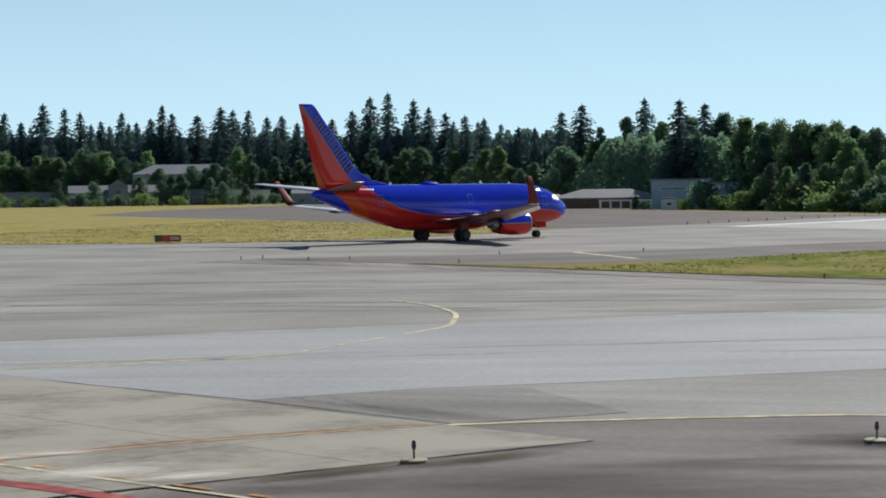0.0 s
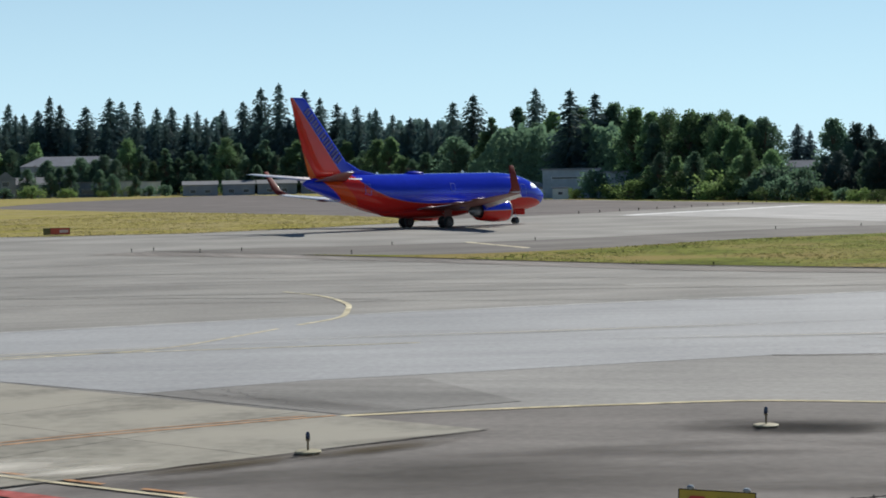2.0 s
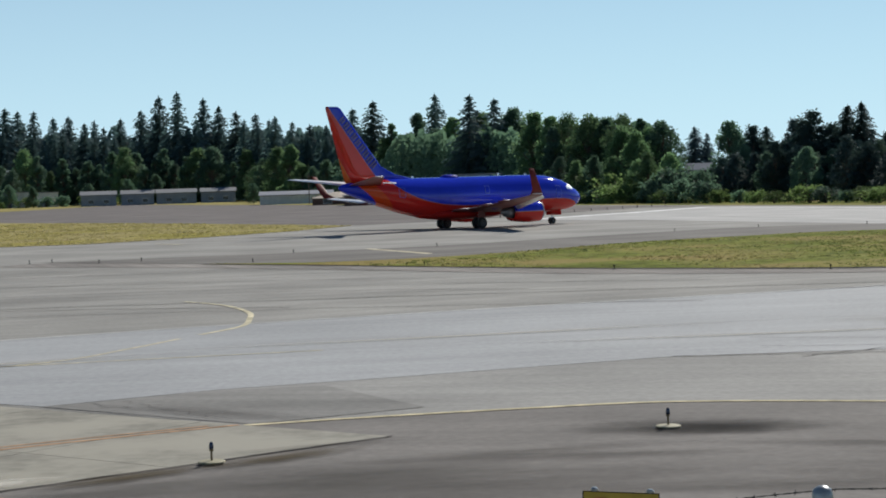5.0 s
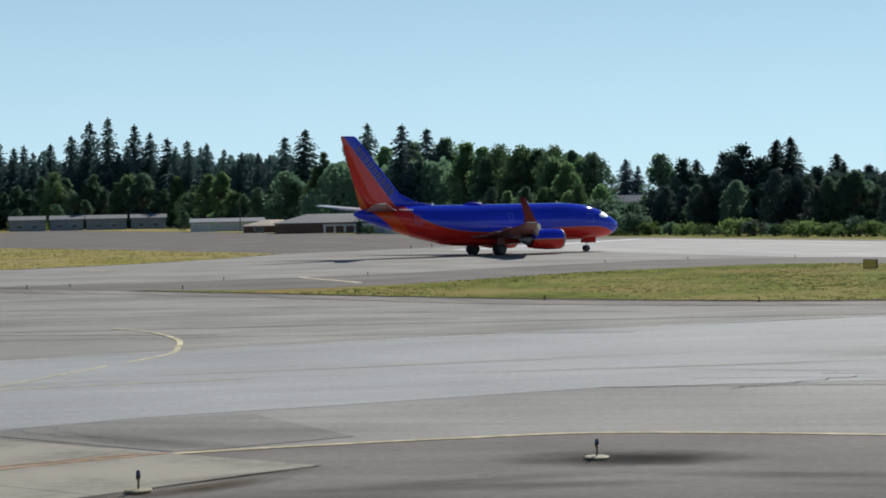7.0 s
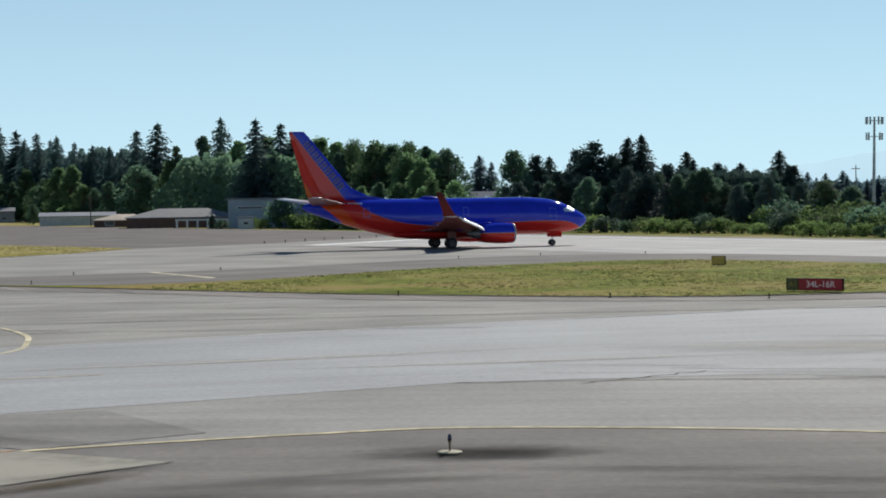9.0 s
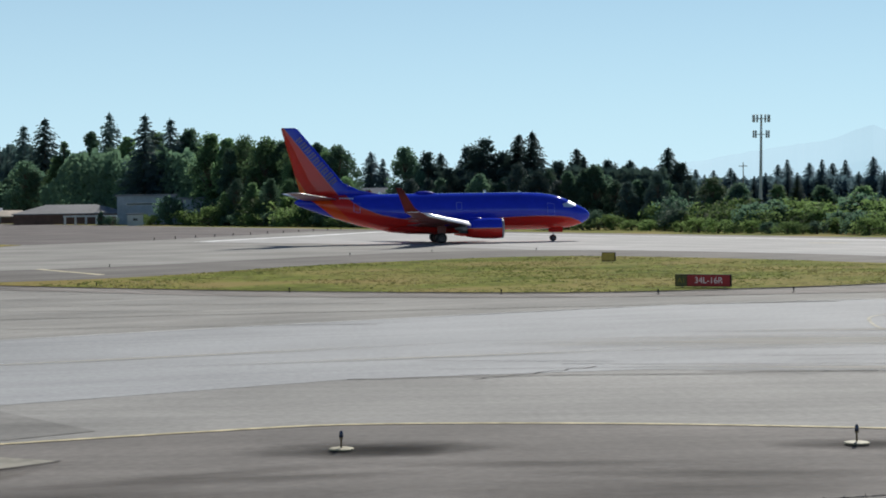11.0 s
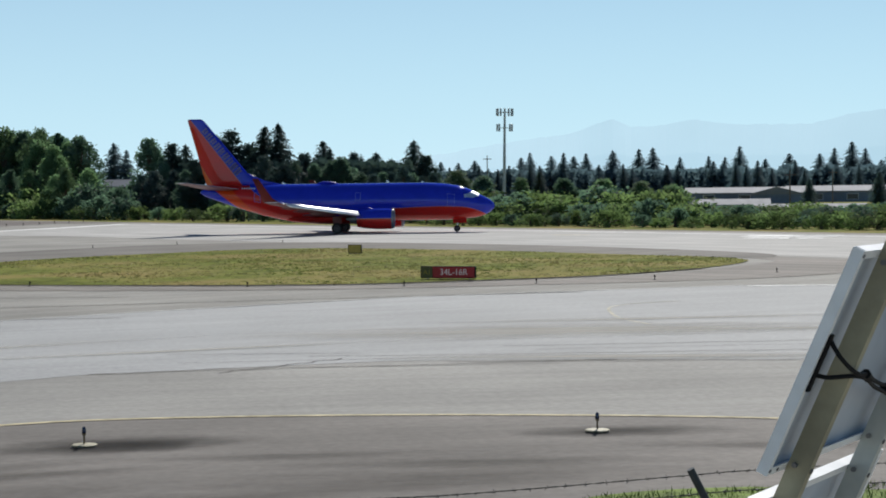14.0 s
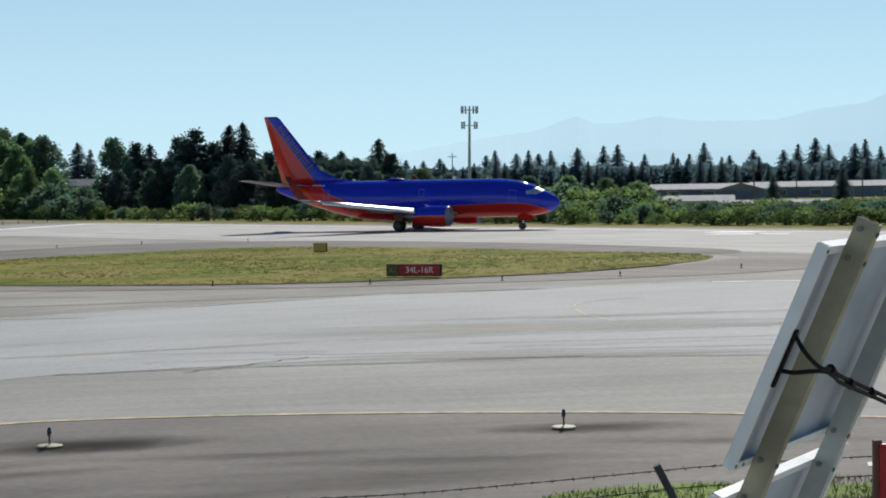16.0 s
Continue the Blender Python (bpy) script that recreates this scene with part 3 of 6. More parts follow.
def section(s):
    """Half width, bottom and top of the body s metres behind the nose tip."""
    for a, b in zip(SECTIONS, SECTIONS[1:]):
        if s <= b[0]:
            k = (s - a[0]) / (b[0] - a[0])
            return [u + (v - u) * k for u, v in zip(a[1:], b[1:])]
    return SECTIONS[-1][1:]


def skin(s, ang, off=0.0):
    """A point on the body; ang in degrees from the top, positive to the right-hand side."""
    w, lo, hi = section(s)
    a = radians(ang)
    return Vector((NOSE - s, -(w + off) * math.sin(a), (lo + hi) / 2 + ((hi - lo) / 2 + off) * math.cos(a)))


def skin_patch(s0, s1, a0, a1, off=0.012, n=4):
    bm = bmesh.new()
    g = [[bm.verts.new(skin(s0 + (s1 - s0) * i / n, a0 + (a1 - a0) * j / n, off)) for j in range(n + 1)] for i in range(n + 1)]
    base = [[bm.verts.new(skin(s0 + (s1 - s0) * i / n, a0 + (a1 - a0) * j / n, -0.02)) for j in range(n + 1)] for i in range(n + 1)]
    for i in range(n):
        for j in range(n):
            bm.faces.new((g[i][j], g[i + 1][j], g[i + 1][j + 1], g[i][j + 1]))
    for i in range(n):
        for a, b in ((0, 0), (n, n)):
            bm.faces.new((g[i][a], g[i + 1][a], base[i + 1][a], base[i][a]))
            bm.faces.new((g[a][i], g[a][i + 1], base[a][i + 1], base[a][i]))
    bmesh.ops.recalc_face_normals(bm, faces=bm.faces[:])
    return bm


def foil(name, stations, material, parent, th, label=""):
    """A wing-like body. Stations: leading edge, trailing edge, thickness direction."""
    prof = [(0, 0), (0.02, 0.35), (0.08, 0.65), (0.2, 0.92), (0.4, 1), (0.7, 0.6), (1, 0.04), (1, -0.04), (0.7, -0.4), (0.4, -0.6), (0.2, -0.55), (0.08, -0.4), (0.02, -0.25)]
    bm = bmesh.new()
    rings = []
    for l, t, k in stations:
        l, t, k = Vector(l), Vector(t), Vector(k).normalized()
        rings.append([l.lerp(t, u) + k * (v * th * (t - l).length) for u, v in prof])
    loft(bm, rings)
    bmesh.ops.recalc_face_normals(bm, faces=bm.faces[:])
    # downward faces take the second material, which has their shade in its colour
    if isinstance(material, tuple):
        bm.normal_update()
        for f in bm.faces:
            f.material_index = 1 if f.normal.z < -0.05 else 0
    return part(name, bm, material, parent, label, smooth=True)


def wheel(r, w, parent, x, y, z):
    """A tyre with its rim, turning about its own axle."""
    bm = bmesh.new()
    turned(bm, [(r * 0.55, -w * 0.42), (r * 0.8, -w * 0.5), (r * 0.95, -w * 0.42), (r, -w * 0.25), (r, w * 0.25), (r * 0.95, w * 0.42), (r * 0.8, w * 0.5), (r * 0.55, w * 0.42)], 28, "Y")
    wh = part("wheel", bm, TYRE, parent, smooth=True)
    wh.location = (x, y, z)
    bm = bmesh.new()
    turned(bm, [(r * 0.12, -w * 0.46), (r * 0.3, -w * 0.4), (r * 0.5, -w * 0.44), (r * 0.57, -w * 0.46), (r * 0.57, w * 0.46), (r * 0.5, w * 0.44), (r * 0.3, w * 0.4), (r * 0.12, w * 0.46)], 20, "Y")
    for k in range(6):
        a = 2 * math.pi * k / 6
        for sd in (-1, 1):
            tube(bm, (r * 0.42 * math.cos(a), sd * w * 0.40, r * 0.42 * math.sin(a)), (r * 0.42 * math.cos(a), sd * w * 0.49, r * 0.42 * math.sin(a)), r * 0.05, seg=6)
    part("rim", bm, RIM, wh, "dull metal wheel rim")
    return wh


WHEELS = []


def build_airliner():
    a = thing("airliner", pose(0, 0, 0), "glossy blue, red and orange twin-engine passenger jet taxiing on its wheels", "airplane")
    bm = bmesh.new()
    xs = [0, 0.06, 0.15, 0.3, 0.5, 0.75, 1.0, 1.3, 1.6, 1.9, 2.2, 2.6, 3, 3.5, 4, 4.6, 5.2, 6, 6.5] + [7 + k for k in range(22)] + [29, 29.7, 30.5, 31.1, 31.6, 31.9, 32.1]
    loft(bm, [[skin(x, -360 * k / 40) for k in range(40)] for x in xs])
    body = part("fuselage", bm, BODY_PAINT, a, smooth=True)
    # hatches, markings and glazing on the skin
    for s0, s1, a0, a1 in ((4.2, 5.0, 62, 104), (25.2, 25.9, 64, 100), (14.3, 14.9, 60, 84)):
        for sd in (1, -1):
            hatch = part("door", skin_patch(s0, s1, a0 * sd, a1 * sd, 0.02), BODY_PAINT, body)
            for e0, e1, b0, b1 in ((s0, s0 + 0.05, a0, a1), (s1 - 0.05, s1, a0, a1), (s0, s1, a0, a0 + 1.5), (s0, s1, a1 - 1.5, a1)):
                part("seam", skin_patch(e0, e1, b0 * sd, b1 * sd, 0.026, 3), SEAM, hatch, "thin pale seam round the door")
    for k in range(6):
        part("marking", skin_patch(25.9 + 0.26 * k, 26.07 + 0.26 * k, 40, 47, 0.012, 2), PALE, body, "small pale registration bar")
    for sd in (1, -1):
        # one band of panes that wraps round the nose: top and bottom corners as (station, angle)
        top = [(2.3, 2), (2.42, 26), (2.72, 45), (3.25, 57)]
        low = [(1.62, 3), (1.72, 40), (2.2, 60), (3.15, 69)]
        for (t0, t1), (l0, l1) in zip(zip(top, top[1:]), zip(low, low[1:])):
            bm = bmesh.new()
            n_ = 4
            grid = []
            for i in range(n_ + 1):
                u = 0.03 + 0.94 * i / n_
                p0 = [a_ + (b_ - a_) * u for a_, b_ in zip(l0, l1)]
                p1 = [a_ + (b_ - a_) * u for a_, b_ in zip(t0, t1)]
                grid.append([bm.verts.new(skin(p0[0] + (p1[0] - p0[0]) * j / n_, sd * (p0[1] + (p1[1] - p0[1]) * j / n_), 0.016)) for j in range(n_ + 1)])
            for i in range(n_):
                for j in range(n_):
                    bm.faces.new((grid[i][j], grid[i + 1][j], grid[i + 1][j + 1], grid[i][j + 1]))
            rim = [e for e in bm.edges if e.is_boundary]
            made = bmesh.ops.extrude_edge_only(bm, edges=rim)["geom"]
            bmesh.ops.scale(bm, vec=(0.995, 0.985, 0.995), verts=[v for v in made if isinstance(v, bmesh.types.BMVert)])
            bmesh.ops.recalc_face_normals(bm, faces=bm.faces[:])
            part("cockpit_window", bm, GLASS_MIRROR, body, "sky-reflecting cockpit window pane")
    bm = bmesh.new()
    loft(bm, [[Vector((x, w * math.sin(2 * math.pi * k / 20), 1.55 + h * math.cos(2 * math.pi * k / 20))) for k in range(20)]
              for x, w, h in ((5.6, 0.4, 0.1), (4.8, 1.3, 0.42), (3.2, 1.95, 0.58), (-0.5, 2.15, 0.62), (-3.2, 1.9, 0.55), (-5.2, 1.1, 0.35), (-6.2, 0.3, 0.1))])
    bmesh.ops.recalc_face_normals(bm, faces=bm.faces[:])
    part("belly_fairing", bm, RED, a, smooth=True)
    bm = bmesh.new()
    loft(bm, [[Vector((x, w * math.sin(2 * math.pi * k / 16), 5.3 + h * math.cos(2 * math.pi * k / 16))) for k in range(16)]
              for x, w, h in ((-0.2, 0.1, 0.03), (-0.6, 0.42, 0.2), (-1.2, 0.5, 0.3), (-2.0, 0.46, 0.28), (-2.6, 0.2, 0.08))])
    bmesh.ops.recalc_face_normals(bm, faces=bm.faces[:])
    part("radome_blister", bm, BLUE, a, "blue antenna blister on the roof", smooth=True)
    for x, z0, h, lab in ((5.2, 5.31, 0.32, "blade antenna"), (-6.2, 5.3, 0.25, "blade antenna"), (9.0, 5.3, 0.2, "blade antenna"), (3.0, 1.32, -0.3, "blade antenna")):
        bm = bmesh.new()
        loft(bm, [[Vector((x + 0.22, 0, z0)), Vector((x, 0.03, z0)), Vector((x - 0.22, 0, z0)), Vector((x, -0.03, z0))],
                  [Vector((x + 0.0, 0, z0 + h)), Vector((x - 0.1, 0.015, z0 + h)), Vector((x - 0.2, 0, z0 + h)), Vector((x - 0.1, -0.015, z0 + h))]])
        part("antenna", bm, METAL, a, lab)
    up, side = (0, 0, 1), (0, 1, 0)
    # fin with its dorsal fillet, and lettering bars in its blue band
    fin = foil("fin", [((-5.6, 0, 5.2), (-14.6, 0, 5.0), side), ((-8.4, 0, 5.75), (-14.85, 0, 5.75), side), ((-10.2, 0, 6.6), (-15.1, 0, 6.6), side), ((-14.9, 0, 12.3), (-16.7, 0, 12.3), side), ((-15.25, 0, 12.5), (-16.65, 0, 12.5), side)], FIN_PAINT, a, 0.045)
    p0, p1 = Vector((-15.0, 0, 11.45)), Vector((-11.0, 0, 6.5))
    d = (p1 - p0).normalized()
    perp = Vector((d.z, 0, -d.x))
    for sd in (-1, 1):
        for k in range(18):
            c = p0 + (p1 - p0) * (k // 2 + 0.5 + (0.21 if k % 2 else -0.21)) / 9
            half = (0.34 + 0.016 * (k // 2)) * (0.8 if k % 4 == 1 else 1)
            y = sd * (0.04 + 0.045 * (1.8 + (12.3 - c.z) * 0.5))
            bm = bmesh.new()
            q = [c + d * (u * 0.085) + perp * (v * half) for u, v in ((-1, -1), (1, -1), (1, 1), (-1, 1))]
            f = [bm.verts.new((v.x, y, v.z)) for v in q]
            r = [bm.verts.new((v.x, y * 0.3, v.z)) for v in q]
            bm.faces.new(f)
            for i in range(4):
                bm.faces.new((f[i], f[(i + 1) % 4], r[(i + 1) % 4], r[i]))
            bmesh.ops.recalc_face_normals(bm, faces=bm.faces[:])
            part("letter_bar", bm, LETTER, fin, "pale lavender lettering bar")
    for s in (-1, 1):
        w = foil("wing", [((6.1, s * 1.0, 1.75), (-2.7, s * 1.0, 1.75), up), ((2.75, s * 5.3, 2.2), (-2.45, s * 5.3, 2.2), up), ((-3.3, s * 16.2, 3.3), (-5.0, s * 16.2, 3.3), up), ((-3.9, s * 16.9, 3.45), (-5.3, s * 16.9, 3.45), up)], (WING_GREY, UNDER_SHADED), a, 0.055, "pale grey metal wing")
        foil("winglet", [((-3.75, s * 16.75, 3.42), (-5.3, s * 16.75, 3.42), (0, -s, 0.6)), ((-4.4, s * 17.25, 3.9), (-5.5, s * 17.25, 3.9), (0, -s, 0.3)), ((-5.7, s * 17.75, 5.85), (-6.3, s * 17.75, 5.85), (0, -s, 0.12))], WINGLET_SHADED, a, 0.06, "red upturned winglet, shade darkened into its colour")
        bm = bmesh.new()
        drop = [(-0.5, 0.15), (-0.2, 0.14), (0.05, 0.07), (0.24, -0.06), (0.36, -0.22), (0.4, -0.34), (0.33, -0.38), (0.12, -0.2), (-0.2, 0.02)]
        loft(bm, [[Vector((lx + f * px, s * y, lz + f * pz)) for px, pz in drop] for y, lx, lz, f in
                  ((5.7, 2.4, 2.24, 1.15), (8.5, 0.9, 2.52, 1.05), (12.4, -1.22, 2.92, 0.9), (16.0, -3.2, 3.28, 0.75))])
        bmesh.ops.recalc_face_normals(bm, faces=bm.faces[:])
        part("slat", bm, SLAT, w, "bright polished leading-edge slat, lowered", smooth=True)
        for y, x0, x1 in ((3.2, -1.0, -4.0), (7.6, -1.6, -4.3), (11.2, -2.6, -4.9)):
            z = 1.85 + 0.1 * y - 0.18
            bm = bmesh.new()
            loft(bm, [[Vector((x, s * y + wd * math.sin(2 * math.pi * k / 10), z + h * math.cos(2 * math.pi * k / 10))) for k in range(10)]
                      for x, wd, h in ((x0 + 0.3, 0.03, 0.03), (x0, 0.1, 0.12), ((x0 + x1) / 2, 0.11, 0.15), (x1 + 0.3, 0.03, 0.04))])
            bmesh.ops.recalc_face_normals(bm, faces=bm.faces[:])
            part("flap_fairing", bm, UNDER_SHADED, w, smooth=True)
        foil("stabilizer", [((-10.6, s * 0.5, 4.75), (-14.5, s * 0.5, 4.75), up), ((-15.1, s * 7.0, 5.5), (-16.5, s * 7.0, 5.5), up), ((-15.5, s * 7.2, 5.52), (-16.5, s * 7.2, 5.52), up)], (WING_GREY, UNDER_SHADED), a, 0.05, "pale grey tailplane")
        # engine: cowl, bright lip, fan, core nozzle, pylon
        c = (0, s * 4.83, 1.55)
        bm = bmesh.new()
        turned(bm, [(0.8, 5.3), (0.86, 6.2), (1.0, 6.32), (1.05, 6.1), (1.1, 5.3), (1.08, 4.3), (0.98, 3.2), (0.86, 2.45), (0.8, 2.5), (0.7, 3.0)], 36, "X", c)
        eng = part("engine", bm, COWL_PAINT, a, smooth=True)
        bm = bmesh.new()
        turned(bm, [(0.87, 6.18), (0.9, 6.3), (0.96, 6.36), (1.02, 6.3), (1.055, 6.12)], 36, "X", c)
        part("inlet_lip", bm, LIP, eng, "dull metal inlet lip", smooth=True)
        bm = bmesh.new()
        turned(bm, [(0.02, 5.9), (0.16, 5.6), (0.2, 5.4), (0.84, 5.38), (0.84, 5.2)], 24, "X", c)
        part("fan", bm, INLET, eng, "dark fan inside the inlet")
        bm = bmesh.new()
        turned(bm, [(0.66, 3.0), (0.56, 2.3), (0.42, 1.7), (0.3, 1.75), (0.1, 1.2)], 24, "X", c)
        part("nozzle", bm, STEEL, eng, "dark steel exhaust nozzle", smooth=True)
        foil("pylon", [((5.0, s * 4.83, 2.35), (0.2, s * 4.83, 1.9), side), ((3.6, s * 4.83, 2.75), (-0.4, s * 4.83, 2.3), side)], BLUE, eng, 0.05)
        # main gear
        bm = bmesh.new()
        tube(bm, (0, s * 2.86, 0.56), (0.1, s * 2.7, 2.0), 0.1, 0.13, 12)
        tube(bm, (0, s * 2.86 - 0.42, 0.565), (0, s * 2.86 + 0.42, 0.565), 0.07, seg=10)
        tube(bm, (0.05, s * 2.8, 1.2), (0.05, s * 1.6, 1.9), 0.05, seg=8)
        tube(bm, (-0.22, s * 2.86, 0.75), (-0.06, s * 2.8, 1.25), 0.035, seg=6)
        g = part("gear_leg", bm, METAL, a, "bare metal landing gear leg")
        bm = bmesh.new()
        box(bm, -0.45, 0.5, s * 3.2 - 0.02, s * 3.2 + 0.02, 1.0, 1.95, 0.01)
        part("gear_door", bm, UNDER_SHADED, g)
        for o in (-0.42, 0.42):
            WHEELS.append((wheel(0.565, 0.4, a, 0, s * 2.86 + o, 0.565), 0.565, (0, s * 2.86 + o, 0.565)))
    bm = bmesh.new()
    tube(bm, (12.6, 0, 0.34), (12.75, 0, 1.6), 0.07, 0.09, 10)
    tube(bm, (12.6, -0.2, 0.345), (12.6, 0.2, 0.345), 0.05, seg=8)
    tube(bm, (12.7, 0, 0.9), (13.5, 0, 1.55), 0.04, seg=6)
    box(bm, 12.72, 12.8, -0.2, 0.2, 0.95, 1.08, 0.01)
    g = part("nose_gear_leg", bm, METAL, a, "bare metal nose gear leg with taxi lamp")
    for sd in (-1, 1):
        bm = bmesh.new()
        box(bm, 12.2, 13.6, sd * 0.42 - 0.015, sd * 0.42 + 0.015, 0.95, 1.55, 0.01)
        part("gear_door", bm, RED, g)
        WHEELS.append((wheel(0.345, 0.2, a, 12.6, sd * 0.2, 0.345), 0.345, (12.6, sd * 0.2, 0.345)))
    return a


airliner = build_airliner()

# ---- trees ----
def leaf_mat(name, color, tint, rand=0.25, thin=0.4):
    m = mat(name, color, 0.75, scale=0.9, amount=0.22, scale2=0.15, amount2=0.25, tint=tint, obrand=rand, spec=0.08)
    # thin leaves let part of the light through
    nt = m.node_tree
    b = nt.nodes["Principled BSDF"]
    tr = nt.nodes.new("ShaderNodeBsdfTranslucent")
    mx = nt.nodes.new("ShaderNodeMixShader")
    mx.inputs[0].default_value = thin
    br = nt.nodes.new("ShaderNodeVectorMath")
    br.operation = 'MULTIPLY'
    br.inputs[1].default_value = (1.4, 1.5, 1.4)
    nt.links.new(b.inputs["Base Color"].links[0].from_socket, br.inputs[0])
    nt.links.new(br.outputs[0], tr.inputs["Color"])
    nt.links.new(b.outputs[0], mx.inputs[1])
    nt.links.new(tr.outputs[0], mx.inputs[2])
    nt.links.new(mx.outputs[0], nt.nodes["Material Output"].inputs["Surface"])
    return m


# distance haze is put into the needle colours: bluish, bluest for far trees
FIR = leaf_mat("fir_needles", (0.085, 0.138, 0.145), (0.105, 0.155, 0.145), 0.3, 0.3)
FIR_DARK = leaf_mat("dark_fir_needles", (0.06, 0.095, 0.09), (0.075, 0.11, 0.092), 0.25, 0.22)
FIR_HAZED = leaf_mat("hazed_fir_needles", (0.085, 0.13, 0.16), (0.1, 0.145, 0.17), 0.15, 0.5)
BROAD = leaf_mat("broad_leaves", (0.125, 0.2, 0.1), (0.155, 0.23, 0.11), 0.3, 0.46)
BROAD_DARK = leaf_mat("dark_broad_leaves", (0.1, 0.165, 0.115), (0.12, 0.185, 0.12), 0.25, 0.42)
SHRUB = leaf_mat("shrub_leaves", (0.115, 0.175, 0.06), (0.16, 0.205, 0.085), 0.35, 0.42)
BARK = mat("bark", (0.12, 0.09, 0.065), 0.9, scale=3, amount=0.3, bump=0.5)


def leaf_mesh(name, material, cards):
    """cards: centre, size, two directions; small bent leaf sprays."""
    v, f = [], []
    for c, a, b in cards:
        k = len(v)
        v += [c - a, c + b * 0.7 - a * 0.1, c + a, c - b * 0.7 + a * 0.1]
        f.append((k, k + 1, k + 2, k + 3))
    me = bpy.data.meshes.new(name)
    me.from_pydata([tuple(x) for x in v], [], f)
    me.materials.append(material)
    return me


def fir_meshes(seed, material, h=30.0, spread=4.2, bare=0.1, gappy=0.0, fullness=1.0):
    """Trunk and crown of a conifer: whorls of drooping boughs, each a row of overlapping needle sprays."""
    random.seed(seed)
    cards = []
    z = h * bare
    lean = Vector((rnd(-0.4, 0.4), rnd(-0.4, 0.4), 0))
    while z < h * 0.985:
        k = 1 - z / h
        r = spread * 1.45 * (k ** 0.68) * rnd(0.5, 1.15) + 0.25
        nb = max(4, int((11 * k + 4) * fullness))
        for i in range(nb):
            if random.random() < gappy:
                continue
            a = rnd(0, 2 * math.pi)
            rr = r * rnd(0.5, 1.12)
            out = Vector((math.cos(a), math.sin(a), 0))
            steps = max(2, int(rr / 0.55))
            for s in range(steps):
                u = (s + 0.6) / steps
                c = lean * (z / h) + out * (rr * u) + Vector((rnd(-0.25, 0.25), rnd(-0.25, 0.25), z - 0.34 * rr * u * u + rnd(-0.25, 0.2)))
                size = rnd(0.45, 0.85) * (0.6 + 0.4 * k)
                d = (out + Vector((rnd(-.6, .6), rnd(-.6, .6), rnd(-0.8, 0.0)))).normalized() * size
                e = Vector((-out.y * 0.6, out.x * 0.6, rnd(0.3, 1.0))).normalized() * size * 0.85
                cards.append((c, d, e))
        z += rnd(0.22, 0.36) * (0.5 + k)
    cards += [(lean + Vector((rnd(-.12, .12), rnd(-.12, .12), h - 0.22 * i)), Vector((0, 0, 0.5)), Vector((rnd(-.25, .25), rnd(-.25, .25), 0))) for i in range(6)]
    bm = bmesh.new()
    tube(bm, (0, 0, -0.3), lean * 0.55 + Vector((0, 0, h * 0.55)), 0.36, 0.2, 8)
    tube(bm, lean * 0.55 + Vector((0, 0, h * 0.55)), lean + Vector((0, 0, h * 0.98)), 0.2, 0.03, 6)
    return mesh_of("trunk", bm, BARK), leaf_mesh("crown", material, cards)


def broad_meshes(seed, material, h=18.0, spread=5.0, clumps=110, per=58, low=0.08, leaf=0.34, pointed=0.0, knot=1.0):
    """Trunk, limbs and a crown of many leaf clumps; pointed draws the crown out to a tip."""
    random.seed(seed)
    cards = []
    bm = bmesh.new()
    tube(bm, (0, 0, -0.3), (rnd(-.3, .3), rnd(-.3, .3), h * 0.5), 0.3, 0.16, 8)
    for i in range(clumps):
        u = rnd(low, 1.0)
        v = (u - low) / (1 - low)
        round_ = math.sin(math.pi * min(0.95, 0.25 + 0.72 * v))
        spire = min(1.0, 0.55 + v * 1.8) * (1.02 - v) ** 0.62
        r = spread * (round_ * (1 - pointed) + spire * pointed) * random.random() ** 0.38
        a = rnd(0, 2 * math.pi)
        c = Vector((r * math.cos(a), r * math.sin(a), h * u * 0.94))
        cr = rnd(0.75, 1.6) * knot * (1 - 0.45 * pointed * v) * spread / 5.0
        tube(bm, (0, 0, h * min(u * 0.6, 0.5)), c, 0.07, 0.025, 5)
        for j in range(per):
            d = Vector((rnd(-1, 1), rnd(-1, 1), rnd(-0.9, 1)))
            d *= rnd(0.3, 1.4) / max(0.6, d.length)
            p = c + d * cr
            x = Vector((rnd(-1, 1), rnd(-1, 1), rnd(-1, 1))).normalized() * leaf * rnd(0.6, 1.2)
            y = x.orthogonal().normalized() * leaf * rnd(0.5, 1.0)
            cards.append((p, x, y))
    return mesh_of("trunk", bm, BARK), leaf_mesh("crown", material, cards)


FIRS = [fir_meshes(1, FIR, spread=5.6), fir_meshes(2, FIR, spread=5.0, gappy=0.1), fir_meshes(3, FIR, spread=6.4), fir_meshes(4, FIR, spread=4.8, bare=0.2, gappy=0.2), fir_meshes(7, FIR, spread=6.0, gappy=0.06)]
FIRS_DARK = [fir_meshes(21, FIR_DARK, spread=7.0, bare=0.03, fullness=1.3), fir_meshes(22, FIR_DARK, spread=6.2, bare=0.03, fullness=1.3)]
FIRS_HAZED = [fir_meshes(5, FIR_HAZED, spread=6.0), fir_meshes(6, FIR_HAZED, spread=5.2, gappy=0.1), fir_meshes(8, FIR_HAZED, spread=7.0)]
BROADS = [broad_meshes(11, BROAD), broad_meshes(12, BROAD, spread=4.2), broad_meshes(13, BROAD_DARK, spread=4.6), broad_meshes(14, BROAD_DARK, spread=3.8), broad_meshes(17, BROAD, spread=3.2, pointed=0.6)]
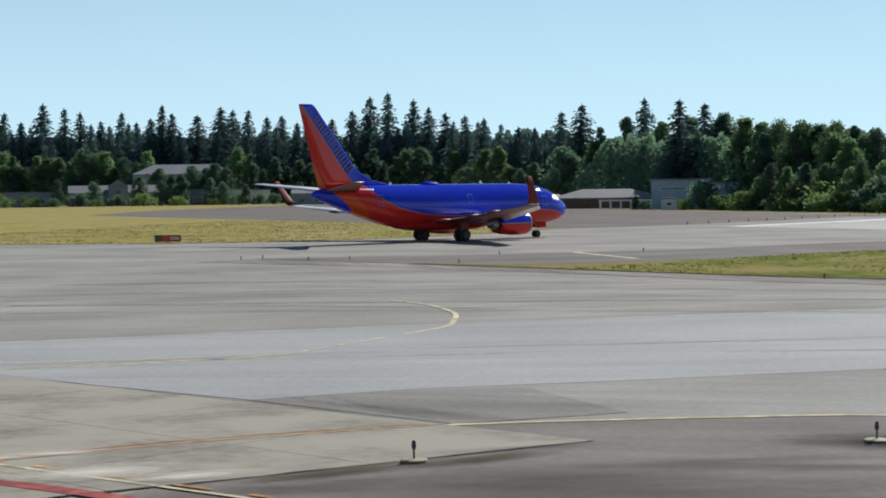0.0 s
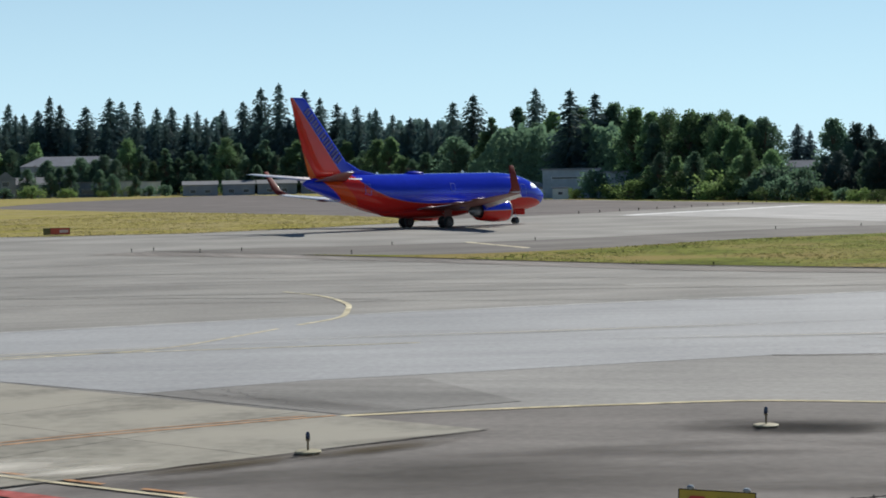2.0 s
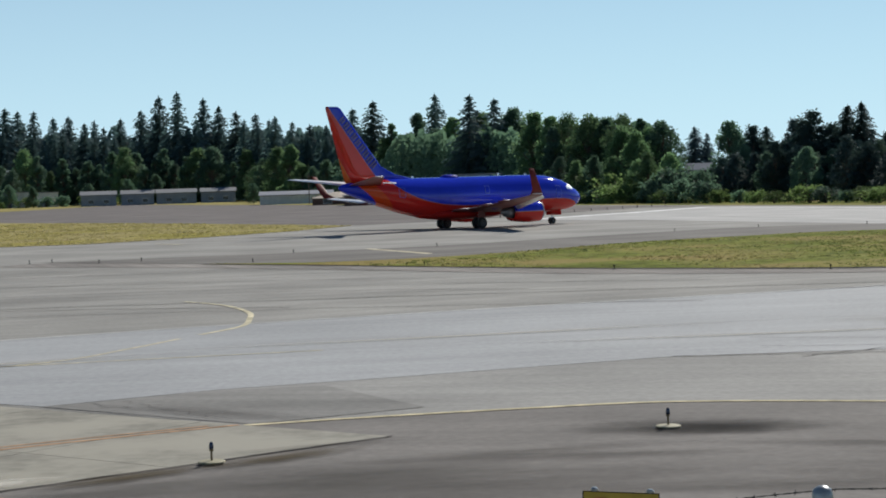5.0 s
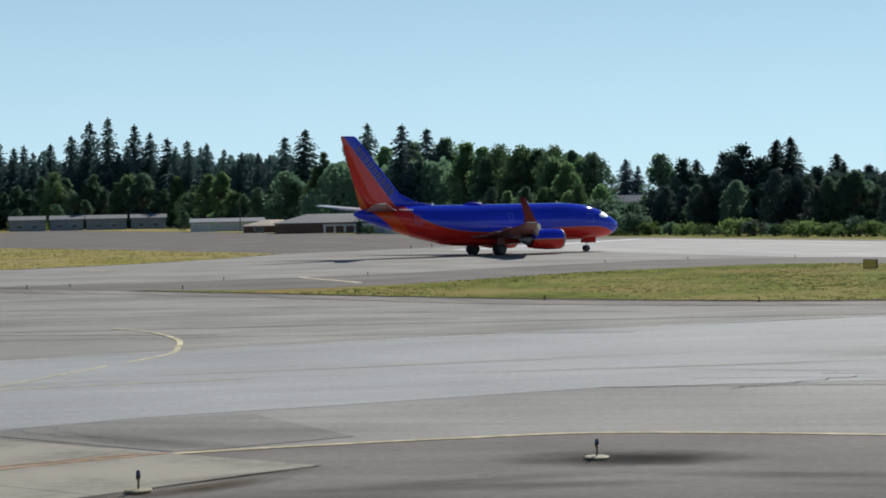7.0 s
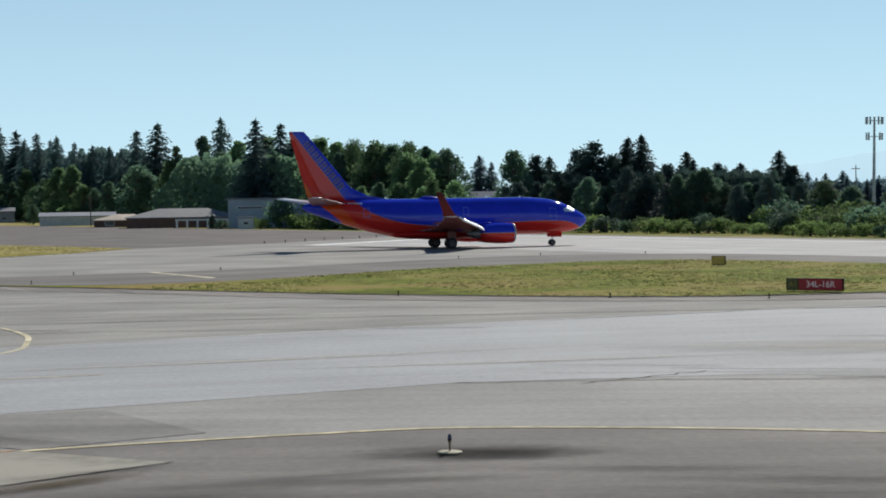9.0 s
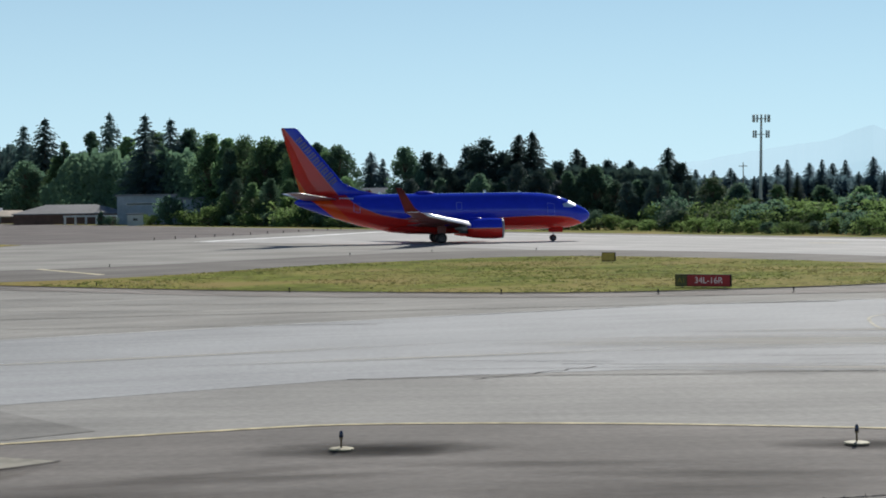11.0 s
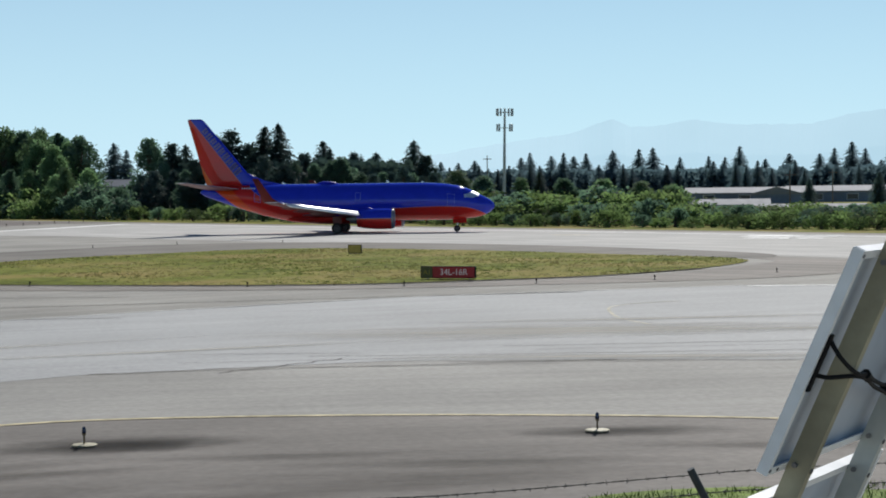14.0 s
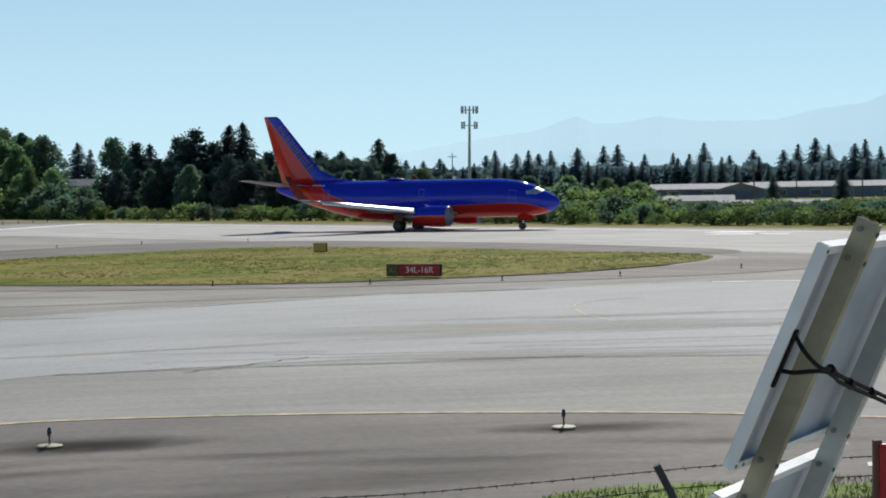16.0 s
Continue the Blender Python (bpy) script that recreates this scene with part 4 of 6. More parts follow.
SPIRES = [broad_meshes(31, BROAD_DARK, spread=3.6, pointed=1.0), broad_meshes(32, BROAD_DARK, spread=3.0, pointed=0.9), broad_meshes(33, BROAD, spread=3.3, pointed=0.85)]
DARKS = [broad_meshes(34, FIR_DARK, spread=4.8, pointed=0.5), broad_meshes(35, FIR_DARK, spread=4.4, pointed=0.2)]
SHRUBS = [broad_meshes(15, SHRUB, h=3.2, spread=2.4, clumps=18, per=60, low=0.12, leaf=0.22, knot=1.3), broad_meshes(16, SHRUB, h=3.0, spread=2.8, clumps=20, per=60, low=0.1, leaf=0.23, knot=1.3), broad_meshes(18, BROAD_DARK, h=3.4, spread=2.4, clumps=20, per=60, low=0.1, leaf=0.23, knot=1.3)]


def plant(name, meshes, size, az, dist, height, label, category, group, wide=1.0):
    """A tree or shrub at an azimuth (degrees right of +Y) and distance, scaled to its height."""
    a = radians(az)
    k = height / size
    t = thing(name, pose(dist * math.sin(a), dist * math.cos(a), 0, 0, 0, rnd(0, 360)), label, category, group)
    t.scale = (k * wide, k * wide, k)
    part("trunk", meshes[0], None, t)
    part("crown", meshes[1], None, t)
    return t


def edge_dist(az):
    """Distance along an azimuth to the runway's far edge."""
    d = Vector((math.sin(radians(az)), math.cos(radians(az))))
    return RF.dot(RN) / d.dot(RN)


def wood_dist(az):
    if az < -14:
        return 840 + 12 * (-az - 14)
    if az < -7:
        return 520 + (840 - 520) * (-az - 7) / 7
    return edge_dist(az) + 70


# skyline: azimuth in degrees, height over the eye in thousandths of the distance
FIR_SKY = [(-27.3, 44.4), (-26.8, 39.2), (-26.16, 48.9), (-25.42, 46.4), (-24.91, 44.2), (-24.31, 39.6), (-23.7, 44.1), (-23.27, 38.8), (-22.84, 40.9), (-22.45, 48), (-22.14, 43.9), (-21.35, 42.3), (-20.64, 46.8), (-20.29, 45.2), (-19.81, 45.2), (-19.23, 41.4), (-18.76, 41.9), (-17.9, 39.3), (-17.1, 40), (-16.53, 44), (-15.94, 51.6)]
FIR_SKY += [(-15.36, 53.7), (-14.63, 49.8), (-14.12, 45.7), (-13.53, 42.4), (-12.91, 40.7), (-12.34, 39), (-11.84, 35.8), (-11.29, 34.1), (-10.75, 33.3), (-10.39, 32.3), (-9.88, 42.1), (-9.28, 45.9), (-7.26, 48.9), (-6.25, 47.7), (-5.39, 45.3), (-0.32, 28.4), (3.09, 24.8), (5.48, 34.6), (6.02, 36.1), (7.42, 26.2), (7.6, 21.7), (9.07, 19.5), (10.2, 25.9)]
BROAD_SKY = [(-8.67, 34.8), (-7.86, 39.8), (-6.72, 37.1), (-5.84, 37.9), (-4.87, 40.1), (-4.18, 37), (-3.66, 35.9), (-3.14, 36.6), (-2.45, 35.3), (-1.93, 33.1), (-1.42, 34.9), (-0.82, 32.5), (1.96, 28.6), (2.65, 25.2), (3.96, 28.8), (4.43, 33.2), (5.06, 24.6), (6.76, 19), (8.38, 19.8), (9.55, 15.7), (10.62, 17.1)]
FAR_SKY = [(0.87, 25.6), (1.26, 21.9), (11.1, 13.5), (11.63, 12.8), (12.17, 13.9), (13.63, 15.4), (13.89, 18), (14.59, 16), (14.95, 17.7), (15.3, 15.8), (15.65, 17.3), (16.53, 18.6), (17.32, 19.3), (17.76, 19.9), (18.62, 14.5), (19.49, 14.8), (20, 14), (20.45, 20.1), (21.27, 13), (21.97, 15.8), (22.92, 15.4), (23.35, 18.2), (23.87, 21.6), (24.3, 17.8), (25.06, 18), (25.41, 20.3), (25.83, 16.2), (26.48, 18.1), (27.28, 17.1)]
random.seed(21)
L_FIR = "tall dark green conifer in the wood behind the runway"
L_BROAD = "leafy green broadleaf tree in the wood behind the runway"
L_FAR = "distant conifer on the skyline, haze tinted into its green"
L_SHRUB = "low bright green shrub beyond the runway edge"
for az, el in FIR_SKY:
    D = wood_dist(az) + rnd(0, 25)
    if az > 2:
        plant("conifer", FIRS_DARK[random.randrange(2)], 30, az, D, 4.7 + (el + 0.8) * D / 1000, "dense blackish-green conifer behind the runway", "tree", "conifers of the wood", rnd(1.25, 1.6))
    else:
        plant("conifer", FIRS[random.randrange(5)], 30, az, D, 4.7 + (el + 0.8) * D / 1000, L_FIR, "tree", "conifers of the wood", rnd(1.0, 1.35) * 1.1)
for az, el in BROAD_SKY:
    D = edge_dist(az) + (92 if az < -4.2 else 62) + rnd(0, 12)
    kind = DARKS[random.randrange(2)] if az > 2 else (SPIRES + BROADS)[random.randrange(6)]
    plant("broadleaf_tree", kind, 18, az, D, 4.7 + (el + 1.3) * D / 1000, L_BROAD, "tree", "broadleaf trees of the wood", rnd(0.95, 1.3))
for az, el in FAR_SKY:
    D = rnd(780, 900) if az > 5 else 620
    plant("conifer", FIRS_HAZED[random.randrange(3)], 30, az, D, 4.7 + (el + 1.2) * D / 1000, L_FAR, "tree", "far conifers", rnd(1.25, 1.7))
# the body of the wood under the skyline
az = -28.0
while az < -9.5:
    D = wood_dist(az) - 8
    plant("conifer", FIRS[random.randrange(5)], 30, az, D + rnd(0, 40), 4.7 + rnd(30, 40) * D / 1000 * (1 if az < -12.5 else 0.85), L_FIR, "tree", "conifers of the wood", rnd(0.9, 1.25))
    az += rnd(0.22, 0.36)
az = -28.0
while az < -8.5:
    D = wood_dist(az) - 45 + rnd(-10, 10)
    plant("broadleaf_tree", (BROADS + SPIRES)[random.randrange(8)], 18, az, D, 4.7 + rnd(12, 26) * D / 1000, L_BROAD, "tree", "broadleaf trees of the wood", rnd(1.1, 1.6))
    az += rnd(0.26, 0.42)
az = -8.9
while az < 0.2:
    D = edge_dist(az) + (82 if az < -4.2 else 50)
    plant("broadleaf_tree", (SPIRES + BROADS)[random.randrange(6)], 18, az, D + rnd(0, 25), 4.7 + rnd(24, 34) * D / 1000, L_BROAD, "tree", "broadleaf trees of the wood", rnd(0.9, 1.2))
    if random.random() < 0.8 and az > -4.5:
        plant("broadleaf_tree", BROADS[random.randrange(5)], 18, az + rnd(-.2, .2), D - 14, 4.7 + rnd(4, 14) * D / 1000, L_BROAD, "tree", "broadleaf trees of the wood", rnd(0.9, 1.2))
    az += rnd(0.3, 0.46)
az = 1.7
while az < 11.0:
    D = edge_dist(az) + 48
    plant("broadleaf_tree", (DARKS + BROADS[2:4])[random.randrange(4)], 18, az, D + rnd(0, 15), 4.7 + rnd(8, 20) * D / 1000 * (1 if az < 8 else 0.7), "dark green broadleaf tree in the row behind the runway", "tree", "broadleaf trees of the wood", rnd(1.1, 1.45))
    az += rnd(0.26, 0.4)
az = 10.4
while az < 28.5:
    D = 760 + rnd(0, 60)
    plant("conifer", FIRS_HAZED[random.randrange(3)], 30, az, D, 4.7 + rnd(8, 13.5) * D / 1000, L_FAR, "tree", "far conifers", rnd(1.1, 1.5))
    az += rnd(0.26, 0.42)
for az, D, h in ((13.6, 258, 5.6), (15.0, 250, 5.2), (11.6, 266, 6.6), (12.4, 262, 5.8), (16.2, 246, 5.0), (17.4, 240, 4.6), (18.4, 238, 4.2)):
    plant("broadleaf_tree", BROADS[random.randrange(5)], 18, az, D, h + 0.8, "small leafy tree among shrubs", "tree", "small trees", 1.9)
for az, D, h in ((22.6, 300, 5.6), (24.7, 300, 6.6), (14.2, 330, 7.6)):
    plant("conifer", FIRS_DARK[0], 30, az, D, h, "small dark conifer before the low sheds", "tree", "small conifers", 1.25)
for az, D, h in ((-18.2, 760, 9.5), (-17.0, 760, 11), (-16.1, 752, 12.5), (-13.1, 600, 7.0), (-19.9, 770, 9.0), (-23.2, 792, 13), (-22.5, 790, 11), (-21.9, 792, 14), (-21.0, 790, 12), (-20.6, 786, 10), (-24.6, 796, 11), (-25.7, 792, 12), (-7.6, 408, 3.2), (-22.6, 830, 17), (-21.55, 822, 18), (-21.15, 826, 17), (-20.85, 820, 19), (-22.2, 826, 14), (-20.5, 815, 17)):
    plant("broadleaf_tree", BROADS[2 + random.randrange(2)], 18, az, D, h, "round leafy tree beside low buildings", "tree", "trees by the buildings", 1.3)

for az, D, h, wd in ((-5.5, 396, 6.1, 0.95), (-4.15, 396, 5.2, 0.85), (-2.9, 392, 7.0, 1.1)):
    plant("broadleaf_tree", SHRUBS[2], 3.4, az, D, h, "dense dark round tree before the grey factory", "tree", "trees by the buildings", wd)

# dense thickets behind and between the stems
random.seed(61)


def thicket(name, material, a0, a1, dist, low, high, count, leaf, label):
    cards = []
    for k in range(count):
        az = rnd(a0, a1)
        D = dist(az) + rnd(0, 26)
        fade = min(1.0, 0.25 + min(az - a0, a1 - az) / 1.3)
        top = 4.7 + fade * (low + (high - low) * (0.5 + 0.5 * noise.noise((az * 1.7, 3.1, 0)) + 0.35 * noise.noise((az * 6.0, 9.1, 0)))) * D / 1000
        z = top * (1 - random.random() ** 1.5)
        a = radians(az)
        c = Vector((D * math.sin(a), D * math.cos(a), max(z, 0.4)))
        s = leaf * rnd(0.6, 1.3)
        x = Vector((rnd(-1, 1), rnd(-0.5, 0.5), rnd(-1, 1))).normalized() * s
        y = Vector((x.z, rnd(-0.4, 0.4) * s, -x.x)) * 0.8
        cards.append((c, x, y))
    tagged(new(name, leaf_mesh(name, material, cards)), label, "woods", kind="stuff")


thicket("far_woods", FIR, -29, -8.6, lambda a: wood_dist(a) + 30, 23, 38, 34000, 1.1, "dense dark conifer wood filling the distance")
thicket("woods", BROAD_DARK, -9.4, 0.4, lambda a: edge_dist(a) + 76, 20, 33, 22000, 0.7, "dense green broadleaf wood behind the runway")
thicket("tree_belt", FIR_DARK, 1.6, 11.0, lambda a: edge_dist(a) + 66, 8, 20, 18000, 0.6, "dark dense tree belt behind the runway")
thicket("skyline_woods", FIR_HAZED, 10, 29, lambda a: 800, 6, 11.5, 14000, 1.1, "distant wood along the skyline, haze tinted into its green")


def shrub_row(a0, a1, gap, off, h0, h1, wide=1.0):
    az = a0
    while az < a1:
        D = edge_dist(az) + off + rnd(-3, 4)
        plant("shrub", SHRUBS[random.randrange(3)], 3.3, az, D, rnd(h0, h1), L_SHRUB, "shrub", "shrubs beyond the runway", wide * rnd(0.9, 1.25))
        az += gap * rnd(0.8, 1.2)


shrub_row(-4.6, 1.6, 0.42, 26, 2.0, 4.0, 1.2)
shrub_row(-3.6, 1.2, 0.5, 36, 4.0, 6.5, 1.0)
shrub_row(1.6, 10.6, 0.55, 22, 1.4, 2.8, 1.2)
shrub_row(10.2, 18.8, 0.48, 42, 3.4, 4.6, 1.3)
shrub_row(18.8, 28.0, 0.48, 42, 1.8, 2.6, 1.5)
shrub_row(10.6, 19.2, 0.5, 26, 2.4, 3.5, 1.3)
shrub_row(19.2, 28.0, 0.5, 26, 1.7, 2.5, 1.5)
shrub_row(10.6, 28.0, 0.55, 14, 1.2, 2.2, 1.2)
for az, D, h in ((-6.1, 398, 2.6), (-5.0, 392, 3.4), (-4.6, 396, 2.8), (-3.7, 390, 2.6), (-3.3, 388, 3.2), (-7.3, 404, 2.0)):
    plant("shrub", SHRUBS[random.randrange(3)], 3.3, az, D, h, "leafy green shrub before the low buildings", "shrub", "shrubs by the buildings", 1.3)
az = -27.5
while az < -14:
    plant("shrub", SHRUBS[random.randrange(3)], 3.3, az, rnd(770, 790), rnd(3, 6), "leafy green shrub before the low buildings", "shrub", "shrubs by the buildings", 1.2)
    az += rnd(0.5, 1.1)

# ---- buildings ----
WALL_GREY = mat("grey_siding", (0.24, 0.26, 0.29), 0.8, scale=1, amount=0.1, scale2=0.2, amount2=0.12)
WALL_WHITE = mat("white_wall", (0.62, 0.62, 0.58), 0.8, scale=1, amount=0.08, scale2=0.2, amount2=0.1)
WALL_BROWN = mat("brown_wall", (0.16, 0.085, 0.06), 0.8, scale=1, amount=0.15, scale2=0.2, amount2=0.12)
WALL_BLUE = mat("bluegrey_wall", (0.17, 0.2, 0.25), 0.75, scale=1, amount=0.1, scale2=0.2, amount2=0.12)
WALL_PALE = mat("pale_grey_wall", (0.4, 0.45, 0.5), 0.75, scale=1, amount=0.1, scale2=0.2, amount2=0.14)
ROOF_GREY = mat("slate_roof", (0.2, 0.205, 0.215), 0.7, scale=1.5, amount=0.15, scale2=0.2, amount2=0.1)
ROOF_METAL = mat("metal_roof", (0.24, 0.24, 0.24), 0.7, 0.1, spec=0.15, scale=1, amount=0.08, scale2=0.15, amount2=0.1)
ROOF_PALE = mat("pale_roof", (0.25, 0.26, 0.285), 0.8, spec=0.1, scale=1, amount=0.08, scale2=0.15, amount2=0.1)
ROOF_TAN = mat("tan_roof", (0.45, 0.38, 0.3), 0.7, scale=1, amount=0.1)
WINDOW = mat("window_glass", (0.03, 0.035, 0.04), 0.15, scale=1, amount=0.1)
TRIM = mat("white_trim", (0.7, 0.7, 0.68), 0.6, scale=2, amount=0.06)


def building(name, az, dist, w, d, h, roof, wall_m, roof_m, label, windows=(), rise=1.5, turn=0.0, over=0.4, base=0.0):
    """A building facing the camera: local x across, y away, z up. roof: flat, gable (ridge across), end (ridge away) or hip."""
    a = radians(az)
    t = thing(name, pose(dist * math.sin(a), dist * math.cos(a), base, 0, 0, -az + turn), label, "building", "buildings beyond the runway")
    bm = bmesh.new()
    box(bm, -w / 2, w / 2, 0, d, 0, h)
    part("wall", bm, wall_m, t)
    bm = bmesh.new()
    x, y0, y1 = w / 2 + over, -over, d + over
    if roof == "flat":
        box(bm, -x, x, y0, y1, h, h + 0.35, 0.05)
    else:
        e = [Vector(p) for p in ((-x, y0, h), (x, y0, h), (x, y1, h), (-x, y1, h))]
        if roof == "gable":
            r = [Vector((-x, d / 2, h + rise)), Vector((x, d / 2, h + rise))]
        elif roof == "end":
            r = [Vector((0, y0, h + rise)), Vector((0, y1, h + rise))]
        else:
            r = [Vector((-x + min(d, w) / 2, d / 2, h + rise)), Vector((x - min(d, w) / 2, d / 2, h + rise))]
        lo = [bm.verts.new(p - Vector((0, 0, 0.25))) for p in e]
        e = [bm.verts.new(p) for p in e]
        r = [bm.verts.new(p) for p in r]
        if roof == "end":
            fs = [(e[0], r[0], r[1], e[3]), (e[1], e[2], r[1], r[0]), (e[0], e[1], r[0]), (e[2], e[3], r[1])]
        else:
            fs = [(e[0], e[1], r[1], r[0]), (e[2], e[3], r[0], r[1]), (e[0], r[0], e[3]), (e[1], e[2], r[1])]
        for f in fs:
            bm.faces.new(f)
        for k in range(4):
            bm.faces.new((lo[k], lo[(k + 1) % 4], e[(k + 1) % 4], e[k]))
        bm.faces.new(lo[::-1])
        bmesh.ops.recalc_face_normals(bm, faces=bm.faces[:])
    part("roof", bm, roof_m, t)
    for wx, wz, ww, wh in windows:
        bm = bmesh.new()
        box(bm, wx - ww / 2, wx + ww / 2, -0.06, 0.05, wz, wz + wh)
        win = part("window", bm, TRIM, t)
        bm = bmesh.new()
        box(bm, wx - ww / 2 + 0.12, wx + ww / 2 - 0.12, -0.09, -0.05, wz + 0.12, wz + wh - 0.12)
        part("pane", bm, WINDOW, win)
    return t


building("office_house", -23.95, 812, 40, 14, 6.0, "gable", WALL_GREY, ROOF_GREY, "grey office house with dark slate roof among trees", [(-14, 1, 7, 3), (-5, 1, 4, 3), (10, 1, 8, 3), (1.0, 1, 3, 2.5)], 3.2)
building("office_wing", -23.85, 805, 8.5, 10, 8.4, "end", WALL_GREY, ROOF_GREY, "grey gabled office wing with one window", [(0, 5.2, 3, 2.2)], 3.4)
building("warehouse", -21.8, 865, 48, 20, 14.5, "hip", WALL_GREY, ROOF_PALE, "large grey building with pale hipped roof behind trees", [(-8, 8, 6, 3), (6, 8, 6, 3)], 4.6)
building("flat_office", -21.4, 800, 26, 12, 6.4, "flat", WALL_BLUE, ROOF_GREY, "blue-grey flat-roofed office building", [(-6, 1.2, 4, 2.4), (1, 1.2, 7, 2.4)])
building("annex", -20.25, 798, 8, 10, 6.6, "flat", WALL_WHITE, ROOF_PALE, "cream flat-roofed annex beside the offices", [])
building("annex", -19.45, 800, 9, 10, 6.2, "flat", WALL_WHITE, ROOF_PALE, "cream flat-roofed annex beside the offices", [])
building("flat_office", -26.6, 800, 24, 12, 6.2, "flat", WALL_BLUE, ROOF_GREY, "blue-grey flat-roofed office building", [(-5, 1.2, 5, 2.4), (5, 1.2, 5, 2.4)])
for az, w in ((-17.9, 14), (-16.7, 13), (-15.5, 16), (-14.2, 14)):
    building("low_shed", az, 742, w, 10, 4.6, "gable", WALL_GREY, ROOF_GREY, "long low grey shed with dark roof", [(-3, 1, 2.4, 1.6), (3, 1, 2.4, 1.6)], 1.5)
building("hangar", -11.75, 548, 22, 18, 2.9, "gable", WALL_WHITE, ROOF_PALE, "white-walled hangar with shining pale roof", [], 1.1)
building("brown_house", -10.3, 482, 16, 12, 1.9, "hip", WALL_BROWN, ROOF_TAN, "brown lodge with broad tan roof", [(-4, 0.4, 2.4, 1.3), (4, 0.4, 2.4, 1.3)], 1.5)
building("brown_house", -9.45, 456, 11, 9, 1.5, "end", WALL_BROWN, ROOF_TAN, "brown lodge with broad tan roof", [], 1.4)
building("long_hall", -8.5, 440, 27, 16, 2.6, "hip", WALL_BROWN, ROOF_METAL, "long brown hall with grey metal roof", [], 2.1)
building("factory", -6.2, 412, 13, 14, 6.4, "flat", WALL_PALE, ROOF_PALE, "blue-grey boxy industrial building", [(0, 4.3, 9, 0.6)])
building("factory", -5.0, 410, 9, 14, 5.6, "flat", WALL_PALE, ROOF_PALE, "blue-grey boxy industrial building", [])
building("white_shed", -6.55, 394, 3.4, 3, 2.3, "flat", WALL_WHITE, ROOF_PALE, "small white shed on the grass", [(0, 0.9, 1.2, 0.8)], over=0.15)
building("hill_house", 0.95, 590, 8, 8, 6.6, "gable", WALL_GREY, ROOF_PALE, "grey house with pale roof in a gap of the wood", [(-2, 5, 1.6, 1.8), (2, 5, 1.6, 1.8)], 2.2)
for az, D, w, h, rs in ((20.6, 470, 30, 2.7, 1.4), (23.9, 480, 34, 2.9, 1.4), (27.2, 480, 30, 2.9, 1.4)):
    building("industrial_shed", az, D, w, 26, h, "gable", WALL_BLUE, ROOF_PALE, "wide grey industrial shed with pale sheet roof", [(-9, 0.6, 3, 1.6), (0, 0.6, 3, 1.6), (8, 0.6, 3, 1.6)], rs)
building("industrial_shed", 21.6, 455, 12, 12, 2.5, "end", WALL_BLUE, ROOF_METAL, "grey gabled shed front", [], 1.7)
building("low_roof_shed", 20.2, 300, 12, 10, 1.5, "gable", WALL_WHITE, ROOF_PALE, "low shed with pale sheet roof behind shrubs", [], 0.9)
building("low_roof_shed", 22.6, 290, 17, 9, 0.9, "gable", WALL_WHITE, ROOF_PALE, "low shed with pale sheet roof behind shrubs", [], 0.7)
# white posts of the hall's open bay
a = radians(-7.9)
bay = thing("post_canopy", pose(429 * math.sin(a), 429 * math.cos(a), 0, 0, 0, 7.9), "open bay with white posts and beam", "canopy", kind="")
for k in range(6):
    bm = bmesh.new()
    box(bm, -6 + 2.4 * k - 0.25, -6 + 2.4 * k + 0.25, -0.25, 0.25, 0, 1.75, 0.03)
    part("post", bm, TRIM, bay)
bm = bmesh.new()
box(bm, -6.4, 6.4, -0.3, 0.3, 1.75, 2.15, 0.03)
part("beam", bm, TRIM, bay)


# ---- masts and poles ----
GALV = mat("galvanised_steel", (0.4, 0.42, 0.44), 0.5, 0.5, scale=3, amount=0.1)
WOOD_POLE = mat("pole_wood", (0.14, 0.11, 0.09), 0.85, scale=2, amount=0.2)
a = radians(13.07)
tower = thing("cell_tower", pose(400 * math.sin(a), 400 * math.cos(a), 0, 0, 0.95, -13), "grey steel antenna mast with two tiers of panels", "mast")
bm = bmesh.new()
tube(bm, (0, 0, 0), (0, 0, 21.6), 0.42, 0.22, 12)
part("pole", bm, GALV, tower)
for zc, span, nn_ in ((21.3, 1.7, 6), (17.9, 1.6, 4)):
    bm = bmesh.new()
    for k in range(3):
        b0 = 2 * math.pi * k / 3 + 0.3
        b1 = b0 + 2 * math.pi / 3
        tube(bm, (span * math.cos(b0), span * math.sin(b0), zc), (span * math.cos(b1), span * math.sin(b1), zc), 0.06, seg=6)
        tube(bm, (0, 0, zc), (span * math.cos(b0), span * math.sin(b0), zc), 0.06, seg=6)
    fr = part("antenna_frame", bm, GALV, tower)
    for k in range(nn_ * 2):
        b = 2 * math.pi * k / (nn_ * 2)
        bm = bmesh.new()
        cx, cy = span * 1.02 * math.cos(b), span * 1.02 * math.sin(b)
        box(bm, cx - 0.2, cx + 0.2, cy - 0.12, cy + 0.12, zc - 0.75, zc + 0.85, 0.04)
        part("antenna_panel", bm, GALV, fr)


def power_pole(az, D, h):
    a = radians(az)
    p = thing("utility_pole", pose(D * math.sin(a), D * math.cos(a), 0, 0, 0, -az + 12), "weathered wooden utility pole with crossarm", "pole", "utility poles")
    bm = bmesh.new()
    tube(bm, (0, 0, 0), (0, 0, h), 0.16, 0.1, 8)
    part("pole", bm, WOOD_POLE, p)
    bm = bmesh.new()
    box(bm, -1.0, 1.0, -0.09, 0.09, h - 0.9, h - 0.72, 0.02)
    part("crossarm", bm, WOOD_POLE, p)


